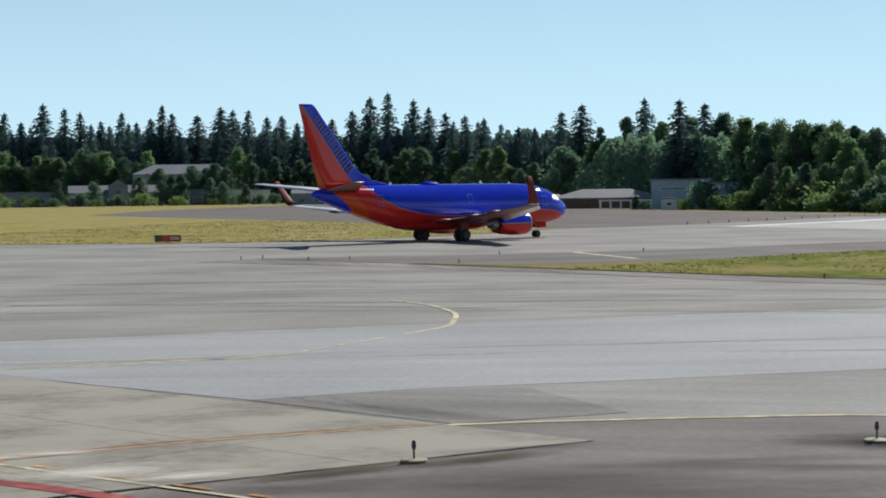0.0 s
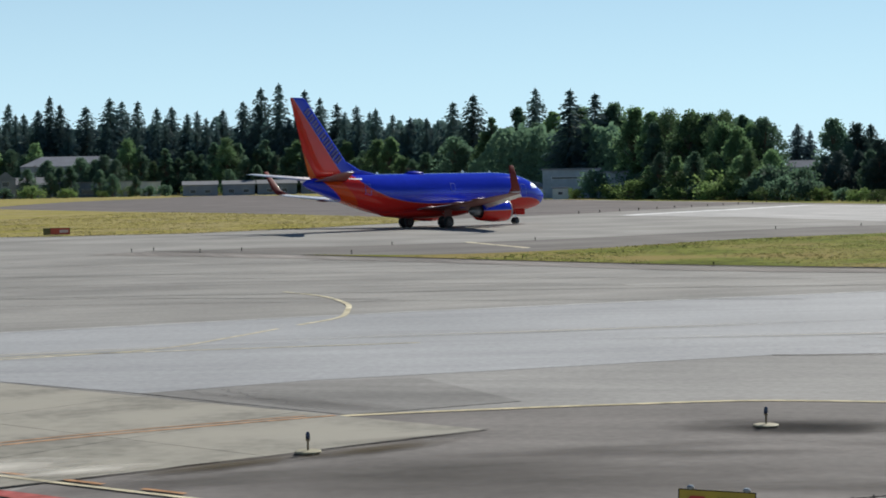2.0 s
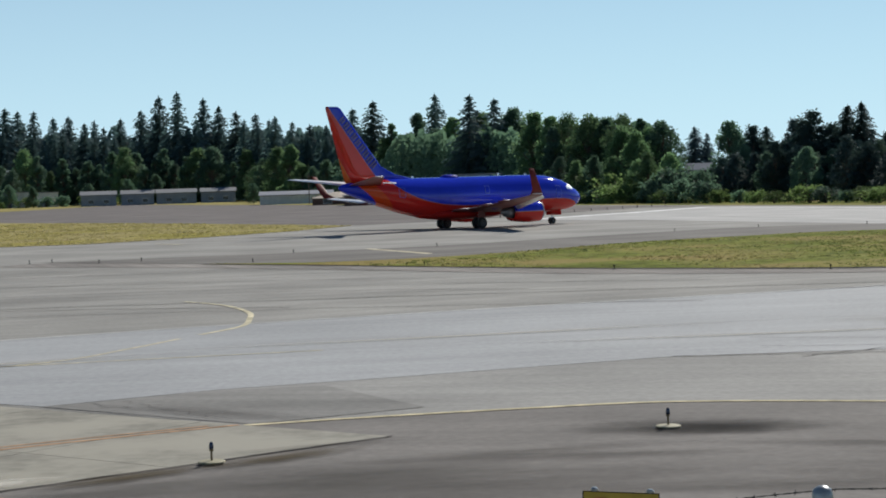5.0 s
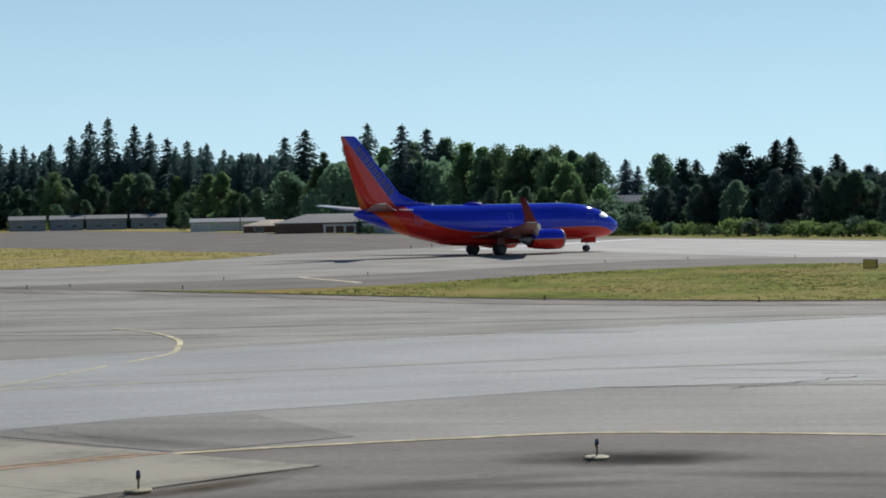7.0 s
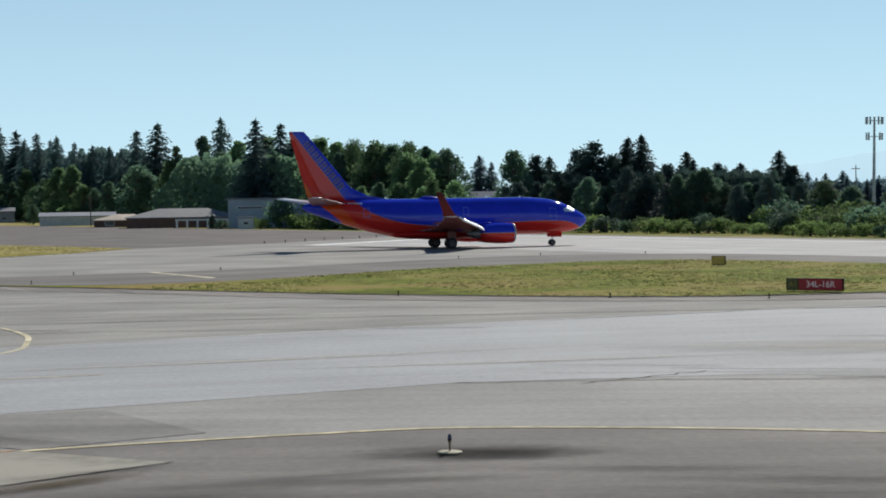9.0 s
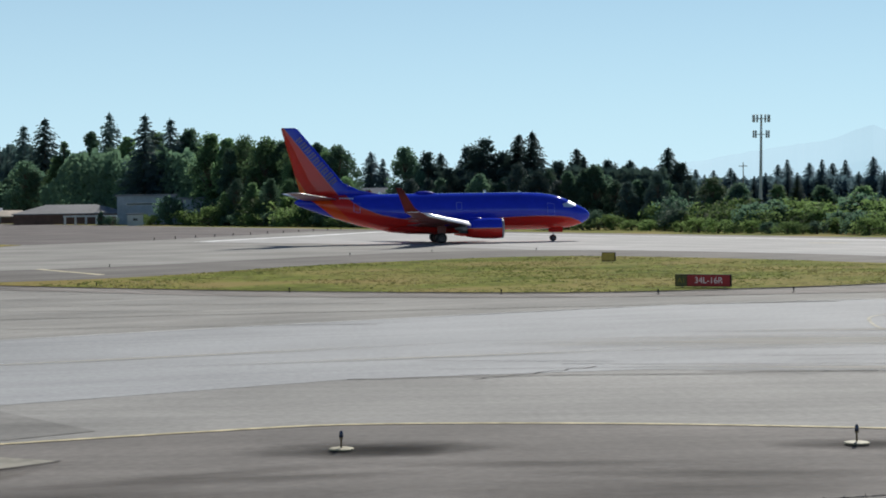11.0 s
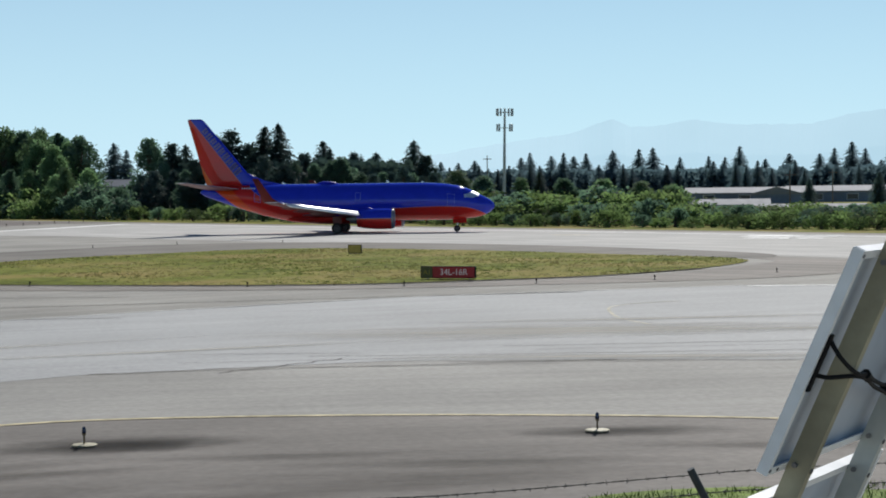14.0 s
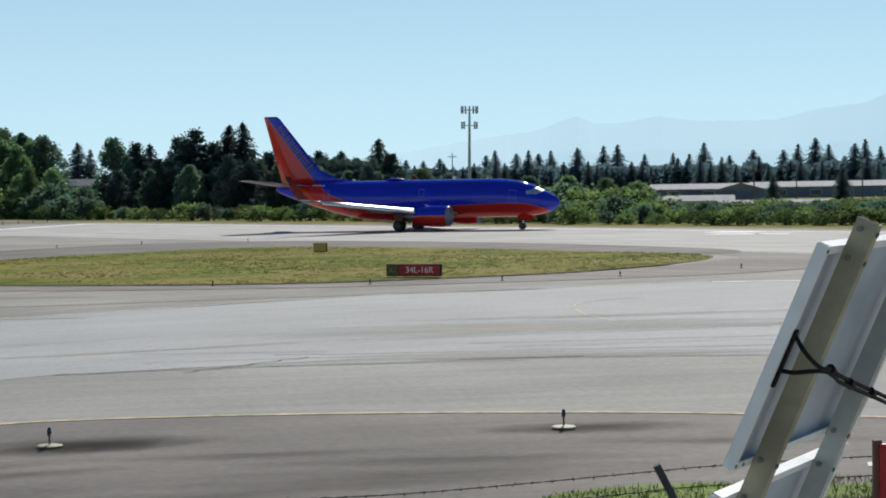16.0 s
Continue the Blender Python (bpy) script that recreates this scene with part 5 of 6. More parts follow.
for az, D, h in ((-11.35, 520, 8.8), (12.55, 420, 12.2), (22.0, 330, 7.2), (23.3, 400, 8.0), (25.3, 330, 7.5), (-22.95, 790, 14.5)):
    power_pole(az, D, h)

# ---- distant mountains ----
# air haze over the ridge is put in as pale blue emission
HAZE = bpy.data.materials.new("ridge_haze_glow")
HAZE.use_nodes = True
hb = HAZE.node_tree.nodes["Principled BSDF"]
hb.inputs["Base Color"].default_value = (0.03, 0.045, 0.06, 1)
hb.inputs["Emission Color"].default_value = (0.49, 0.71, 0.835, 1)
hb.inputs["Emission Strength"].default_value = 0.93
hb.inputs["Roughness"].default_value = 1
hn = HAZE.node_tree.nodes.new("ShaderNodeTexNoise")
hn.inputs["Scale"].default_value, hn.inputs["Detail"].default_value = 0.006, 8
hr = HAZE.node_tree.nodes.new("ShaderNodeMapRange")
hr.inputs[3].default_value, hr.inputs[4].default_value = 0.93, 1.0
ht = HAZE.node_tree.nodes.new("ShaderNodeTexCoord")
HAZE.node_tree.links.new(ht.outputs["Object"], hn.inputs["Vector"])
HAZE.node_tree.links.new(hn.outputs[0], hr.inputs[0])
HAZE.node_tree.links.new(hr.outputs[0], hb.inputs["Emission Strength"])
RIDGE = [(-3.94, 5.1), (6.06, 10.2), (9.05, 14.7), (11.24, 19.3), (13.69, 26.3), (15.18, 29.2), (15.98, 34.3), (16.53, 37), (17.08, 32.5), (18.18, 33.2), (18.98, 36.2), (20.38, 32.9), (22.68, 32.7), (23.78, 37.5), (24.58, 39.5), (25.38, 40.5), (26.08, 46.2), (26.78, 52), (27.58, 47), (29.98, 41), (35.98, 33)]
random.seed(31)
bm = bmesh.new()
prev = None
for (a0, e0), (a1, e1) in zip(RIDGE, RIDGE[1:]):
    steps = max(2, int((a1 - a0) * 6))
    for k in range(steps):
        u = k / steps
        az = radians(a0 + (a1 - a0) * u)
        el = e0 + (e1 - e0) * u + random.uniform(-0.35, 0.35)
        cur = []
        for D, f in ((4300, 0.0), (4450, 0.55), (4600, 1.0), (4750, 0.5), (4900, 0.0)):
            z = -20 + f * (4.7 + el * 4.6 + 20)
            cur.append(bm.verts.new((D * math.sin(az), D * math.cos(az), z)))
        if prev:
            for i in range(4):
                bm.faces.new((prev[i], cur[i], cur[i + 1], prev[i + 1]))
        prev = cur
solid("mountain_range", bm, HAZE, "mountain range on the horizon, haze painted as pale blue glow", kind="structure")

# ---- airfield lights and signs ----
BLACK = mat("black_plastic", (0.02, 0.02, 0.022), 0.8, scale=6, amount=0.2, spec=0.1)
LENS = mat("blue_lens", (0.016, 0.022, 0.06), 0.15, scale=3, amount=0.1, coat=0.5)
AMBER = mat("amber_cap", (0.16, 0.11, 0.05), 0.4, scale=3, amount=0.1)
PLATE = mat("cast_base", (0.3, 0.27, 0.17), 0.7, scale=8, amount=0.2)
SIGN_RED = mat("sign_red", (0.42, 0.016, 0.02), 0.45, scale=4, amount=0.1, scale2=1, amount2=0.1)
# faint emission is added to brighten sign faces turned from the sun
SIGN_ORANGE = mat("sign_orange_red", (0.34, 0.045, 0.018), 0.45, scale=4, amount=0.1, glow=0.1)
SIGN_RED_GLOW = mat("glow_sign_red", (0.32, 0.016, 0.018), 0.5, scale=4, amount=0.1, scale2=1, amount2=0.1, glow=0.07)
SIGN_WHITE_GLOW = mat("glow_sign_white", (0.62, 0.55, 0.53), 0.5, scale=4, amount=0.06, glow=0.15)
SIGN_YELLOW = mat("sign_yellow", (0.4, 0.27, 0.02), 0.45, scale=4, amount=0.12, scale2=1, amount2=0.1)
SIGN_OLIVE = mat("sign_olive", (0.13, 0.11, 0.025), 0.5, scale=4, amount=0.12)
SIGN_AMBER = mat("glow_sign_amber", (0.32, 0.25, 0.05), 0.5, scale=4, amount=0.12, glow=0.12)
SIGN_WHITE = mat("sign_white", (0.72, 0.7, 0.68), 0.5, scale=4, amount=0.06)


def taxi_light():
    t = thing("taxiway_light", pose(0, 0, 0), "blue elevated taxiway light on a pale round base plate", "airfield light", "taxiway lights")
    bm = bmesh.new()
    turned(bm, [(0.235, 0), (0.235, 0.02), (0.21, 0.03), (0.09, 0.035)], 24)
    part("base_plate", bm, PLATE, t, "pale cast base plate")
    bm = bmesh.new()
    tube(bm, (0, 0, 0.04), (0, 0, 0.2), 0.02, 0.018, 10)
    turned(bm, [(0.022, 0.19), (0.04, 0.2), (0.04, 0.225), (0.028, 0.23)], 16)
    part("stem", bm, AMBER, t)
    bm = bmesh.new()
    turned(bm, [(0.034, 0.225), (0.042, 0.25), (0.038, 0.31), (0.024, 0.345), (0.006, 0.355)], 16)
    part("lens", bm, LENS, t, "dark blue glass lens", smooth=True)
    return t


first_light = taxi_light()
first_light.matrix_basis = pose(LIGHTS[0][0], LIGHTS[0][1], 0.052)
for x, y in LIGHTS[1:]:
    copy_thing(first_light, pose(x, y, 0.052))


def edge_marker():
    t = thing("edge_light", pose(0, 0, 0), "small dark elevated edge light beside the taxiway", "airfield light", "edge lights")
    bm = bmesh.new()
    turned(bm, [(0.1, 0), (0.1, 0.015), (0.025, 0.02), (0.02, 0.13)], 10)
    part("stem", bm, BLACK, t)
    bm = bmesh.new()
    turned(bm, [(0.03, 0.13), (0.045, 0.15), (0.04, 0.22), (0.015, 0.24)], 10)
    part("lens", bm, BLACK, t)
    return t


first_edge = edge_marker()
EDGE = [(-44.3, 121.2), (-43.3, 123), (-38.7, 119.4), (-36.2, 121), (-26.8, 114.3), (-14.1, 103.2), (-2.9, 93.2), (7.6, 88.2), (14.9, 85.6), (21.4, 85.4), (27.7, 86.3), (-27.2, 129), (-17.4, 134.6), (0.4, 154.8), (7.7, 160.6), (17.1, 161.3), (36, 91)]
first_edge.matrix_basis = pose(*EDGE[0], 0.032)
for x, y in EDGE[1:]:
    copy_thing(first_edge, pose(x, y, 0.032))
for k in range(13):
    p = Vector((-24.2, 231)).lerp(Vector((1.5, 300)), k / 12)
    o = copy_thing(first_edge, pose(p.x, p.y, 0.03))
    o.scale = (1.7, 1.7, 1.5)
    tagged(o, "dark elevated threshold light in a row", group="threshold lights")


def letters(text, size, material, parent, x, z, y=-0.012, name="legend", align="CENTER"):
    """Raised sign lettering that faces -Y."""
    cu = bpy.data.curves.new("legend", "FONT")
    cu.body, cu.size, cu.extrude, cu.align_x, cu.align_y = text, size, 0.004, align, "CENTER"
    tmp = bpy.data.objects.new("legend_tmp", cu)
    scene.collection.objects.link(tmp)
    bpy.context.view_layer.update()
    me = bpy.data.meshes.new_from_object(tmp.evaluated_get(bpy.context.evaluated_depsgraph_get()))
    bpy.data.objects.remove(tmp)
    me.materials.clear()
    me.materials.append(material)
    ob = part(name, me, None, parent, "lettering reading " + text)
    ob.matrix_basis = pose(x, y, z, 90, 0, 0)
    return ob


def airfield_sign(x, y, turn, w, h, face, label, blocks=()):
    """A guidance sign on short legs, some faces with added glow; blocks: x0, x1, material."""
    s = thing("airfield_sign", pose(x, y, 0.05, 0, 0, turn), label, "sign", "airfield signs")
    bm = bmesh.new()
    box(bm, -w / 2, w / 2, 0, 0.22, 0.05, 0.05 + h, 0.02)
    body = part("housing", bm, BLACK, s, "black sign housing")
    for x0, x1, m in blocks or ((-w / 2 + 0.04, w / 2 - 0.04, face),):
        bm = bmesh.new()
        box(bm, x0, x1, -0.01, 0.03, 0.09, 0.01 + h, 0.004)
        part("panel", bm, m, s)
    for k in (-0.38, 0, 0.38):
        bm = bmesh.new()
        box(bm, k * w - 0.03, k * w + 0.03, 0.08, 0.14, 0, 0.07)
        part("leg", bm, STEEL, s)
    return s


rs = airfield_sign(18.04, 90.6, -30, 2.95, 0.62, SIGN_RED, "red mandatory runway sign reading 34L-16R with a dark end panel", ((-1.43, -0.84, SIGN_OLIVE), (-0.82, 1.43, SIGN_RED_GLOW)))
letters("34L-16R", 0.44, SIGN_WHITE_GLOW, rs, 0.32, 0.36)
letters("A1", 0.36, SIGN_YELLOW, rs, -1.12, 0.35)
airfield_sign(18.9, 129.3, -24, 1.0, 0.62, SIGN_AMBER, "small yellow-olive taxiway sign on the grass")
os_ = airfield_sign(-68.1, 165.6, 14, 2.55, 0.66, SIGN_ORANGE, "orange-red runway sign with faint added glow and dark end panel", ((-1.24, -0.6, SIGN_OLIVE), (-0.58, 1.24, SIGN_ORANGE)))
for k in range(5):
    bm = bmesh.new()
    xx = 0.3 + 0.17 * k
    box(bm, xx, xx + 0.11, -0.02, 0.0, 0.23, 0.51)
    part("legend_bar", bm, SIGN_WHITE, os_, "small pale unreadable legend bar")

# ---- fence with barbed wire ----
POST_DARK = mat("dark_post", (0.035, 0.042, 0.045), 0.55, 0.2, scale=6, amount=0.25)
WIRE = mat("barbed_wire", (0.09, 0.085, 0.08), 0.55, 0.6, scale=20, amount=0.3)
CAP = mat("pale_cap", (0.3, 0.32, 0.33), 0.35, 0.4, scale=8, amount=0.1)
fence = thing("boundary_fence", pose(0, 0, 0.02), "dark steel chain-link fence posts with barbed wire strands", "fence")
FY = 13.7


def fence_post(x, top, r, cap=True):
    bm = bmesh.new()
    tube(bm, (x, FY, 0), (x, FY, top - 0.06), r, r, 18)
    p = part("post", bm, POST_DARK, fence, smooth=False)
    bm = bmesh.new()
    turned(bm, [(r * 1.12, -0.08), (r * 1.12, 0.0), (r * 0.95, 0.045), (r * 0.5, 0.068), (0.004, 0.075)], 18, "Z", (x, FY, top - 0.075))
    part("post_cap", bm, CAP, p, "grey domed post cap", smooth=True)
    for dz in (0.13, 0.3):
        bm = bmesh.new()
        turned(bm, [(r * 1.05, -0.015), (r * 1.25, -0.01), (r * 1.25, 0.01), (r * 1.05, 0.015)], 14, "Z", (x, FY, top - dz))
        part("clamp", bm, STEEL, p)


fence_post(1.08, 2.335, 0.072)
fence_post(-3.2, 2.0, 0.06)
fence_post(9.4, 2.42, 0.06)
bm = bmesh.new()
tube(bm, (4.68, FY, 2.42), (5.0, FY, 1.8), 0.032, 0.034, 12)
tube(bm, (5.0, FY, 1.8), (5.0, FY, 0), 0.034, 0.034, 12)
part("angled_arm", bm, POST_DARK, fence, "dark leaning wire arm")


def strand(pts):
    """A sagging twisted strand with barbs every 12 cm or so."""
    line = smooth_line(pts, 24)
    bm = bmesh.new()
    for ph in (0, math.pi):
        ring = None
        for i, p in enumerate(line):
            a = i * 1.3 + ph
            c = p + Vector((0, math.cos(a), math.sin(a))) * 0.004
            cur = [bm.verts.new(c + Vector((0, 0.003 * math.cos(b), 0.003 * math.sin(b)))) for b in (0, 2.1, 4.2)]
            if ring:
                for k in range(3):
                    bm.faces.new((ring[k], ring[(k + 1) % 3], cur[(k + 1) % 3], cur[k]))
            ring = cur
    acc = 0.0
    for p, q in zip(line, line[1:]):
        acc += (q - p).length
        if acc > 0.125:
            acc = 0.0
            for k in range(2):
                d = Vector((random.uniform(-0.6, 0.6), random.uniform(-1, 1), random.uniform(-1, 1))).normalized() * 0.024
                tube(bm, p - d, p + d, 0.0028, 0.0012, 4)
            tube(bm, p - Vector((0.01, 0, 0)), p + Vector((0.01, 0, 0)), 0.008, seg=6)
    part("barbed_strand", bm, WIRE, fence, "twisted barbed wire strand")


random.seed(41)
strand([(-3.2, FY, 1.96), (-0.9, FY, 2.16), (0.07, FY, 2.206), (1.0, FY, 2.29), (1.4, FY, 2.305), (2.5, FY, 2.296), (3.45, FY, 2.322), (4.7, FY, 2.372), (5.24, FY, 2.39), (6.6, FY, 2.40), (9.4, FY, 2.37)])
strand([(-3.2, FY, 1.82), (0.07, FY, 2.03), (1.0, FY, 2.12), (2.5, FY, 2.11), (3.45, FY, 2.15), (4.75, FY, 2.218), (5.24, FY, 2.231), (6.6, FY, 2.24), (9.4, FY, 2.2)])
strand([(-3.2, FY, 1.7), (1.0, FY, 1.95), (4.8, FY, 2.05), (6.6, FY, 2.06), (9.4, FY, 2.0)])
# chain link below the wire
bm = bmesh.new()
for k in range(-30, 110):
    x = k * 0.09
    for sgn in (-1, 1):
        tube(bm, (x, FY + 0.004 * sgn, 0.05), (x + sgn * 1.2, FY + 0.004 * sgn, 1.75), 0.002, seg=3, caps=False)
tagged(part("chain_link", bm, WIRE, fence, "grey chain-link mesh"), kind="stuff")

# yellow warning board on the fence
brd = thing("warning_sign", pose(-0.42, FY - 0.09, 2.335, 0, 2.2, -3), "yellow warning sign with red stop octagon on the fence", "sign")
bm = bmesh.new()
box(bm, -0.29, 0.29, 0, 0.006, -0.46, 0.0, 0.002)
part("board", bm, SIGN_YELLOW, brd)
for x0, x1, z0, z1 in ((-0.29, 0.29, -0.008, 0.0), (-0.29, 0.29, -0.46, -0.452), (-0.29, -0.282, -0.452, -0.008), (0.282, 0.29, -0.452, -0.008)):
    bm = bmesh.new()
    box(bm, x0, x1, -0.003, 0.0, z0, z1)
    part("border", bm, BLACK, brd)
bm = bmesh.new()
ring = [(-0.145 + 0.125 * math.cos(radians(22.5 + 45 * k)), -0.165 + 0.125 * math.sin(radians(22.5 + 45 * k))) for k in range(8)]
loft(bm, [[Vector((x, -0.001, z)) for x, z in ring], [Vector((x, -0.005, z)) for x, z in ring]])
bmesh.ops.recalc_face_normals(bm, faces=bm.faces[:])
part("stop_octagon", bm, SIGN_RED, brd, "dark red octagon")
letters("STOP", 0.075, SIGN_WHITE, brd, -0.145, -0.165, -0.009)
letters("AIRCRAFT", 0.058, BLACK, brd, 0.128, -0.075, -0.004)
letters("TAXIING", 0.058, BLACK, brd, 0.128, -0.15, -0.004)
for x in (-0.2, 0.22):
    bm = bmesh.new()
    turned(bm, [(0.016, -0.01), (0.028, 0.0), (0.03, 0.014), (0.018, 0.026)], 12, "Z", (x, 0.02, 0.0))
    part("clip", bm, CAP, brd, "pale mounting clip")
for x in (-0.2, 0.22):
    bm = bmesh.new()
    box(bm, x - 0.02, x + 0.02, 0.006, 0.03, -2.33, 0.0, 0.003)
    part("sign_post", bm, GALV, brd)

# red stop board at the far end of the fence
rb = thing("stop_sign", pose(6.86, FY - 0.12, 0, 0, 0, -8), "dark red stop sign on a rusty post beside the fence", "sign")
bm = bmesh.new()
box(bm, -0.3, 0.3, 0, 0.006, 1.93, 2.53, 0.03)
part("board", bm, SIGN_RED, rb)
letters("STOP", 0.2, SIGN_WHITE, rb, 0.0, 2.29, -0.005)
bm = bmesh.new()
box(bm, -0.34, -0.27, 0.008, 0.06, 0, 2.56, 0.005)
part("sign_post", bm, WALL_BROWN, rb, "brown rusty sign post")

# ---- solar panels on their rack ----
BACKSHEET = mat("panel_backsheet", (0.55, 0.6, 0.68), 0.5, scale=4, amount=0.1, scale2=1.2, amount2=0.18, tint=(0.36, 0.42, 0.5))
ALU = mat("panel_frame", (0.88, 0.89, 0.9), 0.45, 0.1, scale=6, amount=0.06, scale2=1.5, amount2=0.08)
RAIL = mat("weathered_rail", (0.36, 0.33, 0.23), 0.6, 0.3, scale=7, amount=0.2, scale2=1.5, amount2=0.25)
RAIL_GREY = mat("grey_rail", (0.42, 0.44, 0.42), 0.55, 0.3, scale=7, amount=0.12, scale2=1.5, amount2=0.15)
CELL = mat("solar_cells", (0.015, 0.02, 0.05), 0.12, scale=5, amount=0.2, coat=0.8)
CABLE = mat("black_cable", (0.012, 0.012, 0.013), 0.7, scale=10, amount=0.2, spec=0.15)
W_, U_, N_ = Vector((0.67, 0.743, 0)).normalized(), Vector((0.292, -0.283, 0.906)).normalized(), None
N_ = W_.cross(U_).normalized()
U_ = N_.cross(W_).normalized()
RACK = Matrix(((W_.x, U_.x, N_.x, 2.557), (W_.y, U_.y, N_.y, 6.516), (W_.z, U_.z, N_.z, 3.593), (0, 0, 0, 1))) @ Matrix.Translation((-0.07, 0.0, 0.0))


def solar_panel(v0):
    """A framed module, seen from behind; v0: height of its lower edge up the slope."""
    w, h, d, lip = 1.62, 0.94, 0.045, 0.032
    s = thing("solar_panel", RACK @ pose(0, v0, 0), "framed solar panel seen from its grey back", "solar panel", "solar panels on the rack")
    for nm, a in (("frame_side", (0, lip, 0, h)), ("frame_side", (w - lip, w, 0, h)), ("frame_end", (lip, w - lip, 0, lip)), ("frame_end", (lip, w - lip, h - lip, h))):
        bm = bmesh.new()
        x0, x1, y0, y1 = a
        # outer web and inward lips: a channel section
        ox = (0, 0.004) if x0 == 0 else (w - 0.004, w)
        if nm == "frame_side":
            box(bm, ox[0], ox[1], y0, y1, -d, 0)
            box(bm, x0 + (0.004 if x0 == 0 else 0), x1 - (0 if x0 == 0 else 0.004), y0, y1, -0.003, 0)
        else:
            oy = (0, 0.004) if y0 == 0 else (h - 0.004, h)
            box(bm, x0, x1, oy[0], oy[1], -d, 0)
            box(bm, x0, x1, y0 + (0.004 if y0 == 0 else 0), y1 - (0 if y0 == 0 else 0.004), -0.003, 0)
        part(nm, bm, ALU, s, "pale aluminium frame")
    bm = bmesh.new()
    box(bm, 0.004, w - 0.004, 0.004, h - 0.004, -d + 0.006, -d + 0.011)
    part("backsheet", bm, BACKSHEET, s, "blue-grey stained backsheet")
    bm = bmesh.new()
    box(bm, 0.002, w - 0.002, 0.002, h - 0.002, -d - 0.001, -d + 0.005)
    part("cells", bm, CELL, s, "dark glass cell face")
    for x, y in ((0.016, 0.02), (0.016, h - 0.02), (0.1, 0.016)):
        bm = bmesh.new()
        tube(bm, (x, y, 0), (x, y, 0.004), 0.008, seg=8)
        part("bolt", bm, STEEL, s)
    return s


up_panel = solar_panel(0.0)
low_panel = solar_panel(-1.06)
bm = bmesh.new()
box(bm, 0.02, 0.05, 0.36, 0.6, -0.028, 0.012, 0.004)
part("junction_box", bm, CABLE, up_panel, "slim black junction box")


def bent_cable(pts, r):
    line = smooth_line(pts, 8)
    bm = bmesh.new()
    for p, q in zip(line, line[1:]):
        tube(bm, p, q + (q - p) * 0.08, r, seg=8)
    return bm


for pts, r in (([(0.04, 0.58, 0.0), (0.06, 0.53, 0.06), (0.16, 0.48, 0.11), (0.3, 0.46, 0.115), (0.55, 0.395, 0.1), (0.95, 0.305, 0.09), (1.4, 0.205, 0.09), (1.7, 0.135, 0.1)], 0.009),
               ([(0.03, 0.43, 0.0), (0.06, 0.44, 0.05), (0.16, 0.46, 0.1), (0.3, 0.445, 0.118), (0.55, 0.372, 0.11), (0.95, 0.282, 0.1), (1.4, 0.182, 0.1), (1.7, 0.112, 0.1)], 0.009)):
    part("cable", bent_cable(pts, r), CABLE, up_panel, "black cable run")
for c in ((0.32, 0.452, 0.115), (0.75, 0.338, 0.1), (1.2, 0.24, 0.095)):
    bm = bmesh.new()
    v = Vector(c)
    tube(bm, v - Vector((0.03, -0.012, 0)), v + Vector((0.03, -0.012, 0)), 0.02, seg=8)
    part("cable_tie", bm, CABLE, up_panel)

rack = thing("panel_rack", RACK, "weathered aluminium rack of two sloping rails", "rack")
for x0, m, top in ((0.2, RAIL, 1.06), (1.12, RAIL_GREY, 0.9)):
    bm = bmesh.new()
    # channel section: web towards the camera side, two flanges
    sec = [(0, 0.002), (0, 0.09), (0.05, 0.09), (0.05, 0.002), (0.046, 0.002), (0.046, 0.086), (0.004, 0.086), (0.004, 0.002)]
    loft(bm, [[Vector((x0 + x, y, z)) for x, z in sec] for y in (-1.9, top)])
    bmesh.ops.recalc_face_normals(bm, faces=bm.faces[:])
    rl = part("rail", bm, m, rack, "dirty olive-tinted rail" if m is RAIL else "grey aluminium rail")
    for y in (0.035, 0.9, 1.02, -0.13, -1.0):
        bm = bmesh.new()
        tube(bm, (x0 + 0.025, y, 0.09), (x0 + 0.025, y, 0.097), 0.011, seg=6)
        part("bolt", bm, STEEL, rl, "dark bolt head")
        bm = bmesh.new()
        tube(bm, (x0 - 0.012, y, 0.03), (x0, y, 0.03), 0.012, seg=6)
        part("bolt", bm, STEEL, rl, "dark bolt head")
for x0 in (0.22, 1.14):
    f = RACK @ Vector((x0, -1.85, 0.05))
    bm = bmesh.new()
    inv = RACK.inverted()
    tube(bm, inv @ f, inv @ Vector((f.x, f.y, 0.0)), 0.04, seg=10)
    part("leg", bm, GALV, rack)

# ---- tall grass tufts on the near verge ----
random.seed(51)
v, fc = [], []
for k in range(9000):
    x, y = random.uniform(3.5, 13.5), random.uniform(21.5, 26.6)
    lim_y = 24.2 + 2.0 * max(0, min(1, (x - 5.5) / 2))
    if y > lim_y + random.uniform(-0.3, 0.1):
        continue
    hgt = random.uniform(0.03, 0.11)
    a = random.uniform(0, 6.28)
    dx, dy = 0.012 * math.cos(a), 0.012 * math.sin(a)
    lx, ly = random.uniform(-0.06, 0.06), random.uniform(-0.06, 0.06)
    n0 = len(v)
    v += [(x - dx, y - dy, 0.04), (x + dx, y + dy, 0.04), (x + lx, y + ly, 0.04 + hgt)]
    fc.append((n0, n0 + 1, n0 + 2))
me = bpy.data.meshes.new("grass_blades")
me.from_pydata(v, [], fc)
me.materials.append(GRASS_GREEN)
tagged(new("grass_blades", me), "uneven green grass blades along the fence verge", "grass", kind="stuff")


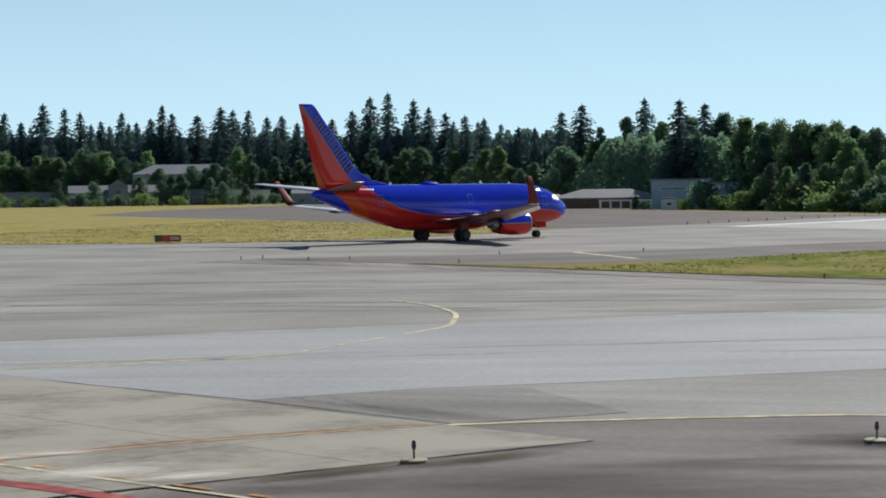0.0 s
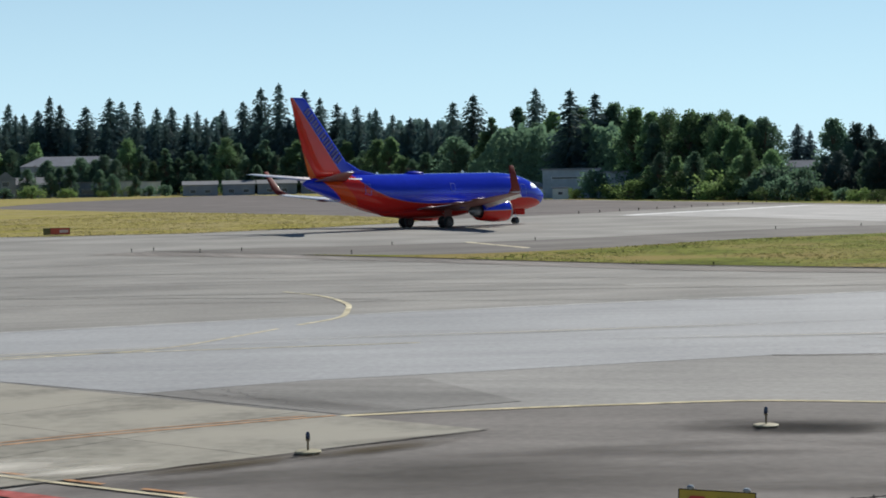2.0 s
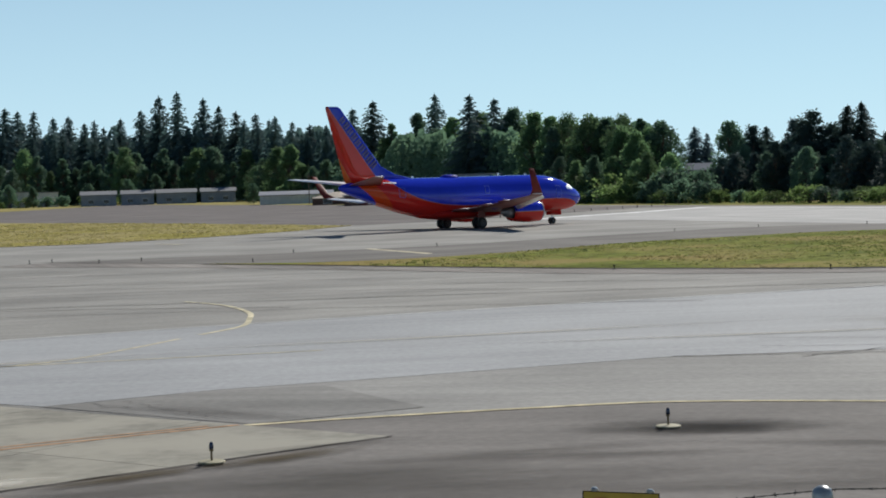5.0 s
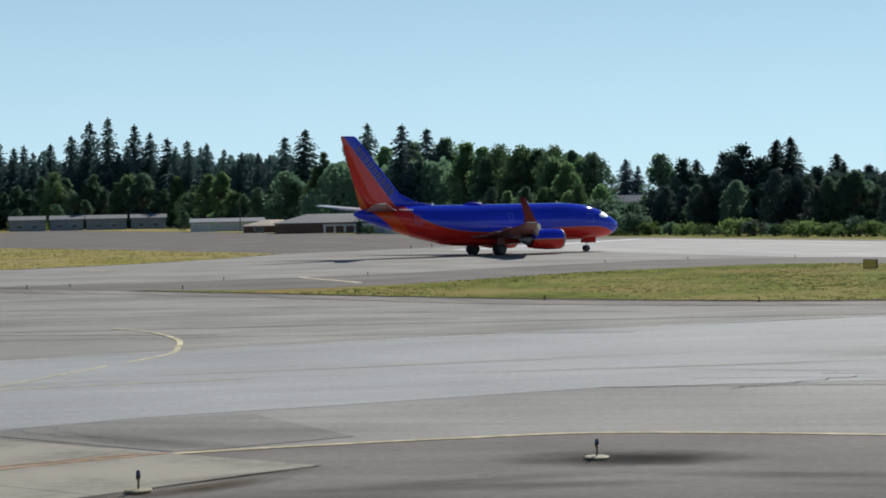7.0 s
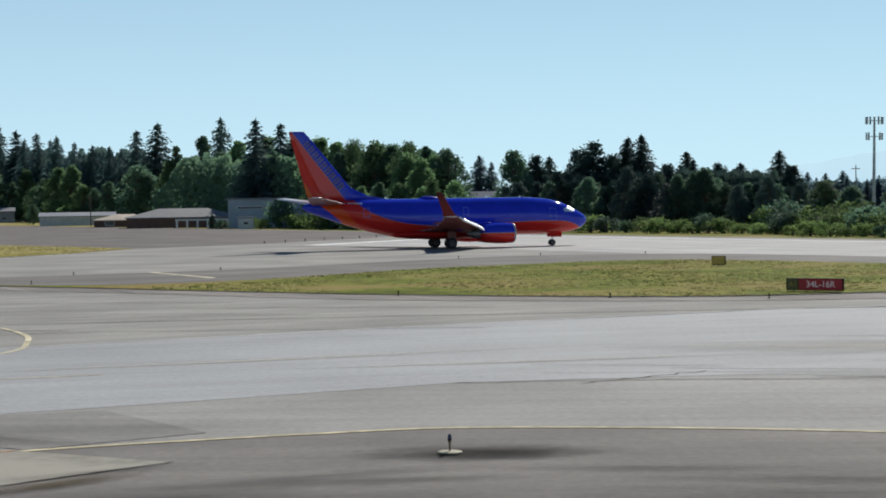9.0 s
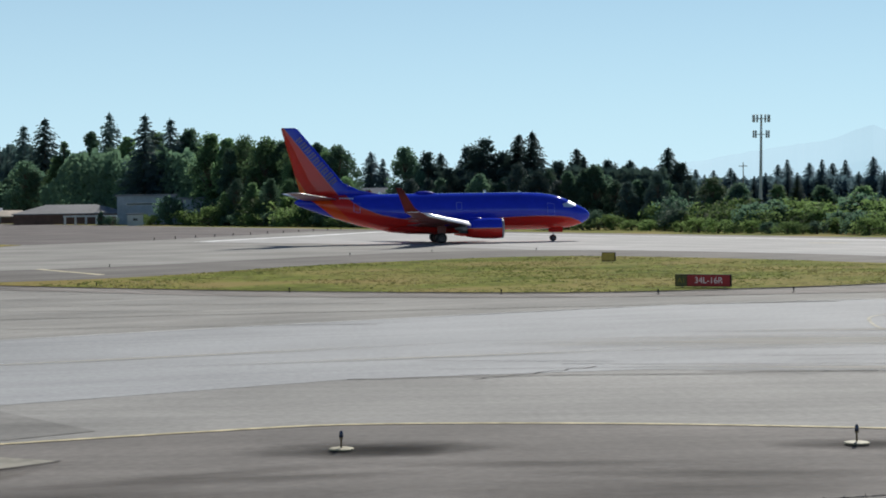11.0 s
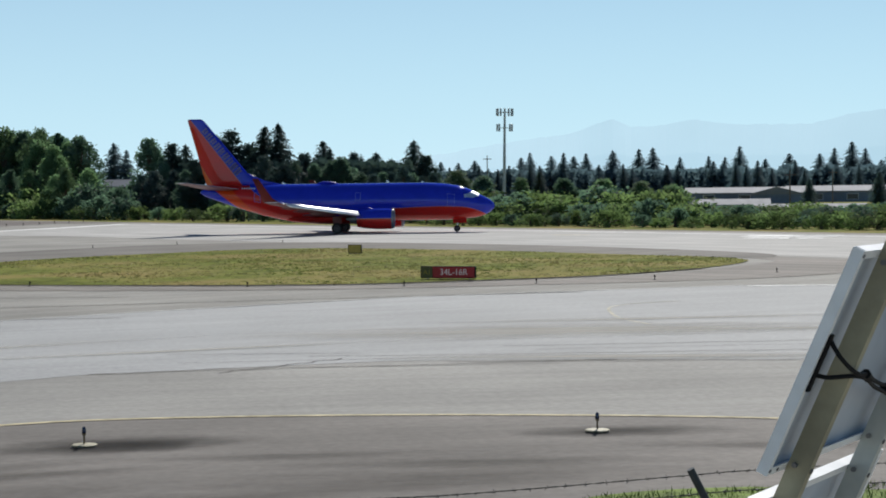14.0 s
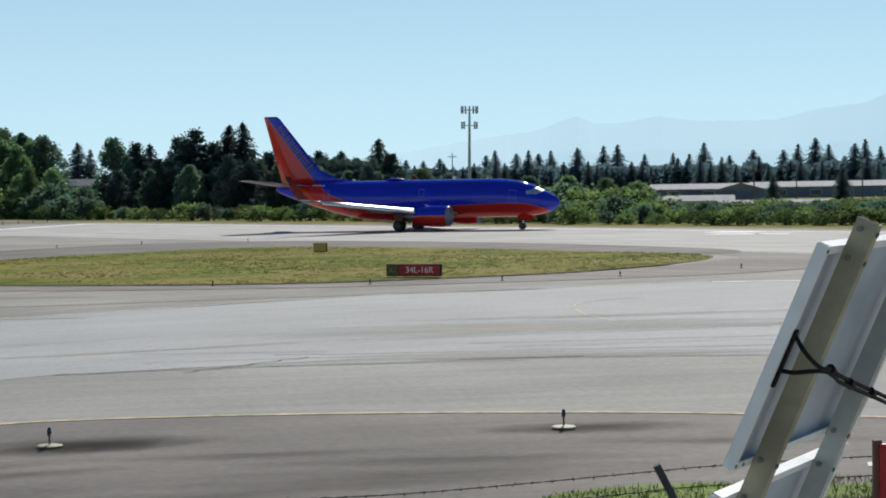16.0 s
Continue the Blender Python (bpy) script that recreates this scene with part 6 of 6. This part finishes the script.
# ---- mown grass of the island and the dry patch, in tufts ----
def inside(x, y, outline):
    hit, n_ = False, len(outline)
    for i in range(n_):
        (x0, y0), (x1, y1) = outline[i], outline[(i + 1) % n_]
        if (y0 > y) != (y1 > y) and x < x0 + (x1 - x0) * (y - y0) / (y1 - y0):
            hit = not hit
    return hit


def tufts(name, outline, area, count, low, high, wide, material, label):
    """Clumps of blades, taller where the ground is richer."""
    random.seed(len(name))
    v, fc = [], []
    while count > 0:
        x, y = rnd(area[0], area[1]), rnd(area[2], area[3])
        count -= 1
        if not inside(x, y, outline):
            continue
        rich = 0.5 + 0.8 * noise.noise((x * 0.12, y * 0.12, 4.0)) + 0.5 * noise.noise((x * 0.5, y * 0.5, 7.0))
        h = low + (high - low) * max(0.0, min(1.0, rich)) * rnd(0.6, 1.2)
        for b in range(3):
            a, r = rnd(0, 6.28), rnd(0.5, 1.0) * wide
            dx, dy = r * math.cos(a), r * math.sin(a)
            ox, oy = rnd(-wide, wide), rnd(-wide, wide)
            n0 = len(v)
            v += [(x + ox - dx, y + oy - dy, 0.03), (x + ox + dx, y + oy + dy, 0.03), (x + ox + rnd(-1, 1) * wide, y + oy + rnd(-1, 1) * wide, 0.05 + h * rnd(0.6, 1.1))]
            fc.append((n0, n0 + 1, n0 + 2))
    me = bpy.data.meshes.new(name)
    me.from_pydata(v, [], fc)
    me.materials.append(material)
    tagged(new(name, me), label, "grass", kind="stuff")


TUFT = leaf_mat("green_blades", (0.13, 0.145, 0.045), (0.2, 0.165, 0.075), 0.0, 0.5)
TUFT_DRY = leaf_mat("straw_blades", (0.3, 0.25, 0.12), (0.26, 0.225, 0.09), 0.0, 0.5)
tufts("island_grass", [tuple(p) for p in isl], (-30, 41, 88, 144), 17000, 0.0, 0.09, 0.13, TUFT, "uneven mown grass with green and dry straw patches")
tufts("dry_grass", gl, (-110, -36, 158, 300), 12000, 0.0, 0.15, 0.22, TUFT_DRY, "dry yellow grass in uneven tufts")


# ---- what moves ----
AIRLINER = [
    (0, -40.45, 165.50, 55.80), (1.5, -35.31, 172.80, 54.40), (3, -29.55, 178.80, 51.80), (5.5, -19.11, 186.80, 43.50),
    (6.5, -14.49, 189.80, 36.80), (7, -12.05, 191.20, 33.30), (8, -6.74, 193.20, 26.00), (9, -1.20, 194.30, 18.20),
    (11.5, 12.82, 195.00, 0.40), (12, 15.60, 195.10, -3.40), (12.5, 18.38, 195.10, -7.00), (13, 21.18, 195.00, -10.20),
    (13.5, 24.06, 194.80, -13.00), (14, 26.99, 194.40, -16.00), (14.5, 29.61, 193.70, -19.70), (15, 32.21, 192.60, -24.00),
    (15.5, 34.76, 191.00, -27.80), (16, 37.22, 188.80, -31.80),
]


def rolled(t):
    """Metres that the wheels have run by t, along the straight legs of the path."""
    run = 0.0
    for a, b in zip(AIRLINER, AIRLINER[1:]):
        leg = math.hypot(b[1] - a[1], b[2] - a[2])
        if t < b[0]:
            return run + leg * (t - a[0]) / (b[0] - a[0])
        run += leg
    return run


def motions():
    walk(airliner, [(t, pose(x, y, 0.03, 0, 0, h)) for t, x, y, h in AIRLINER])
    for ob, r, place in WHEELS:
        walk(ob, [(k / 15, Matrix.Translation(place) @ Matrix.Rotation(rolled(k / 15) / r, 4, "Y")) for k in range(241)])


motions()
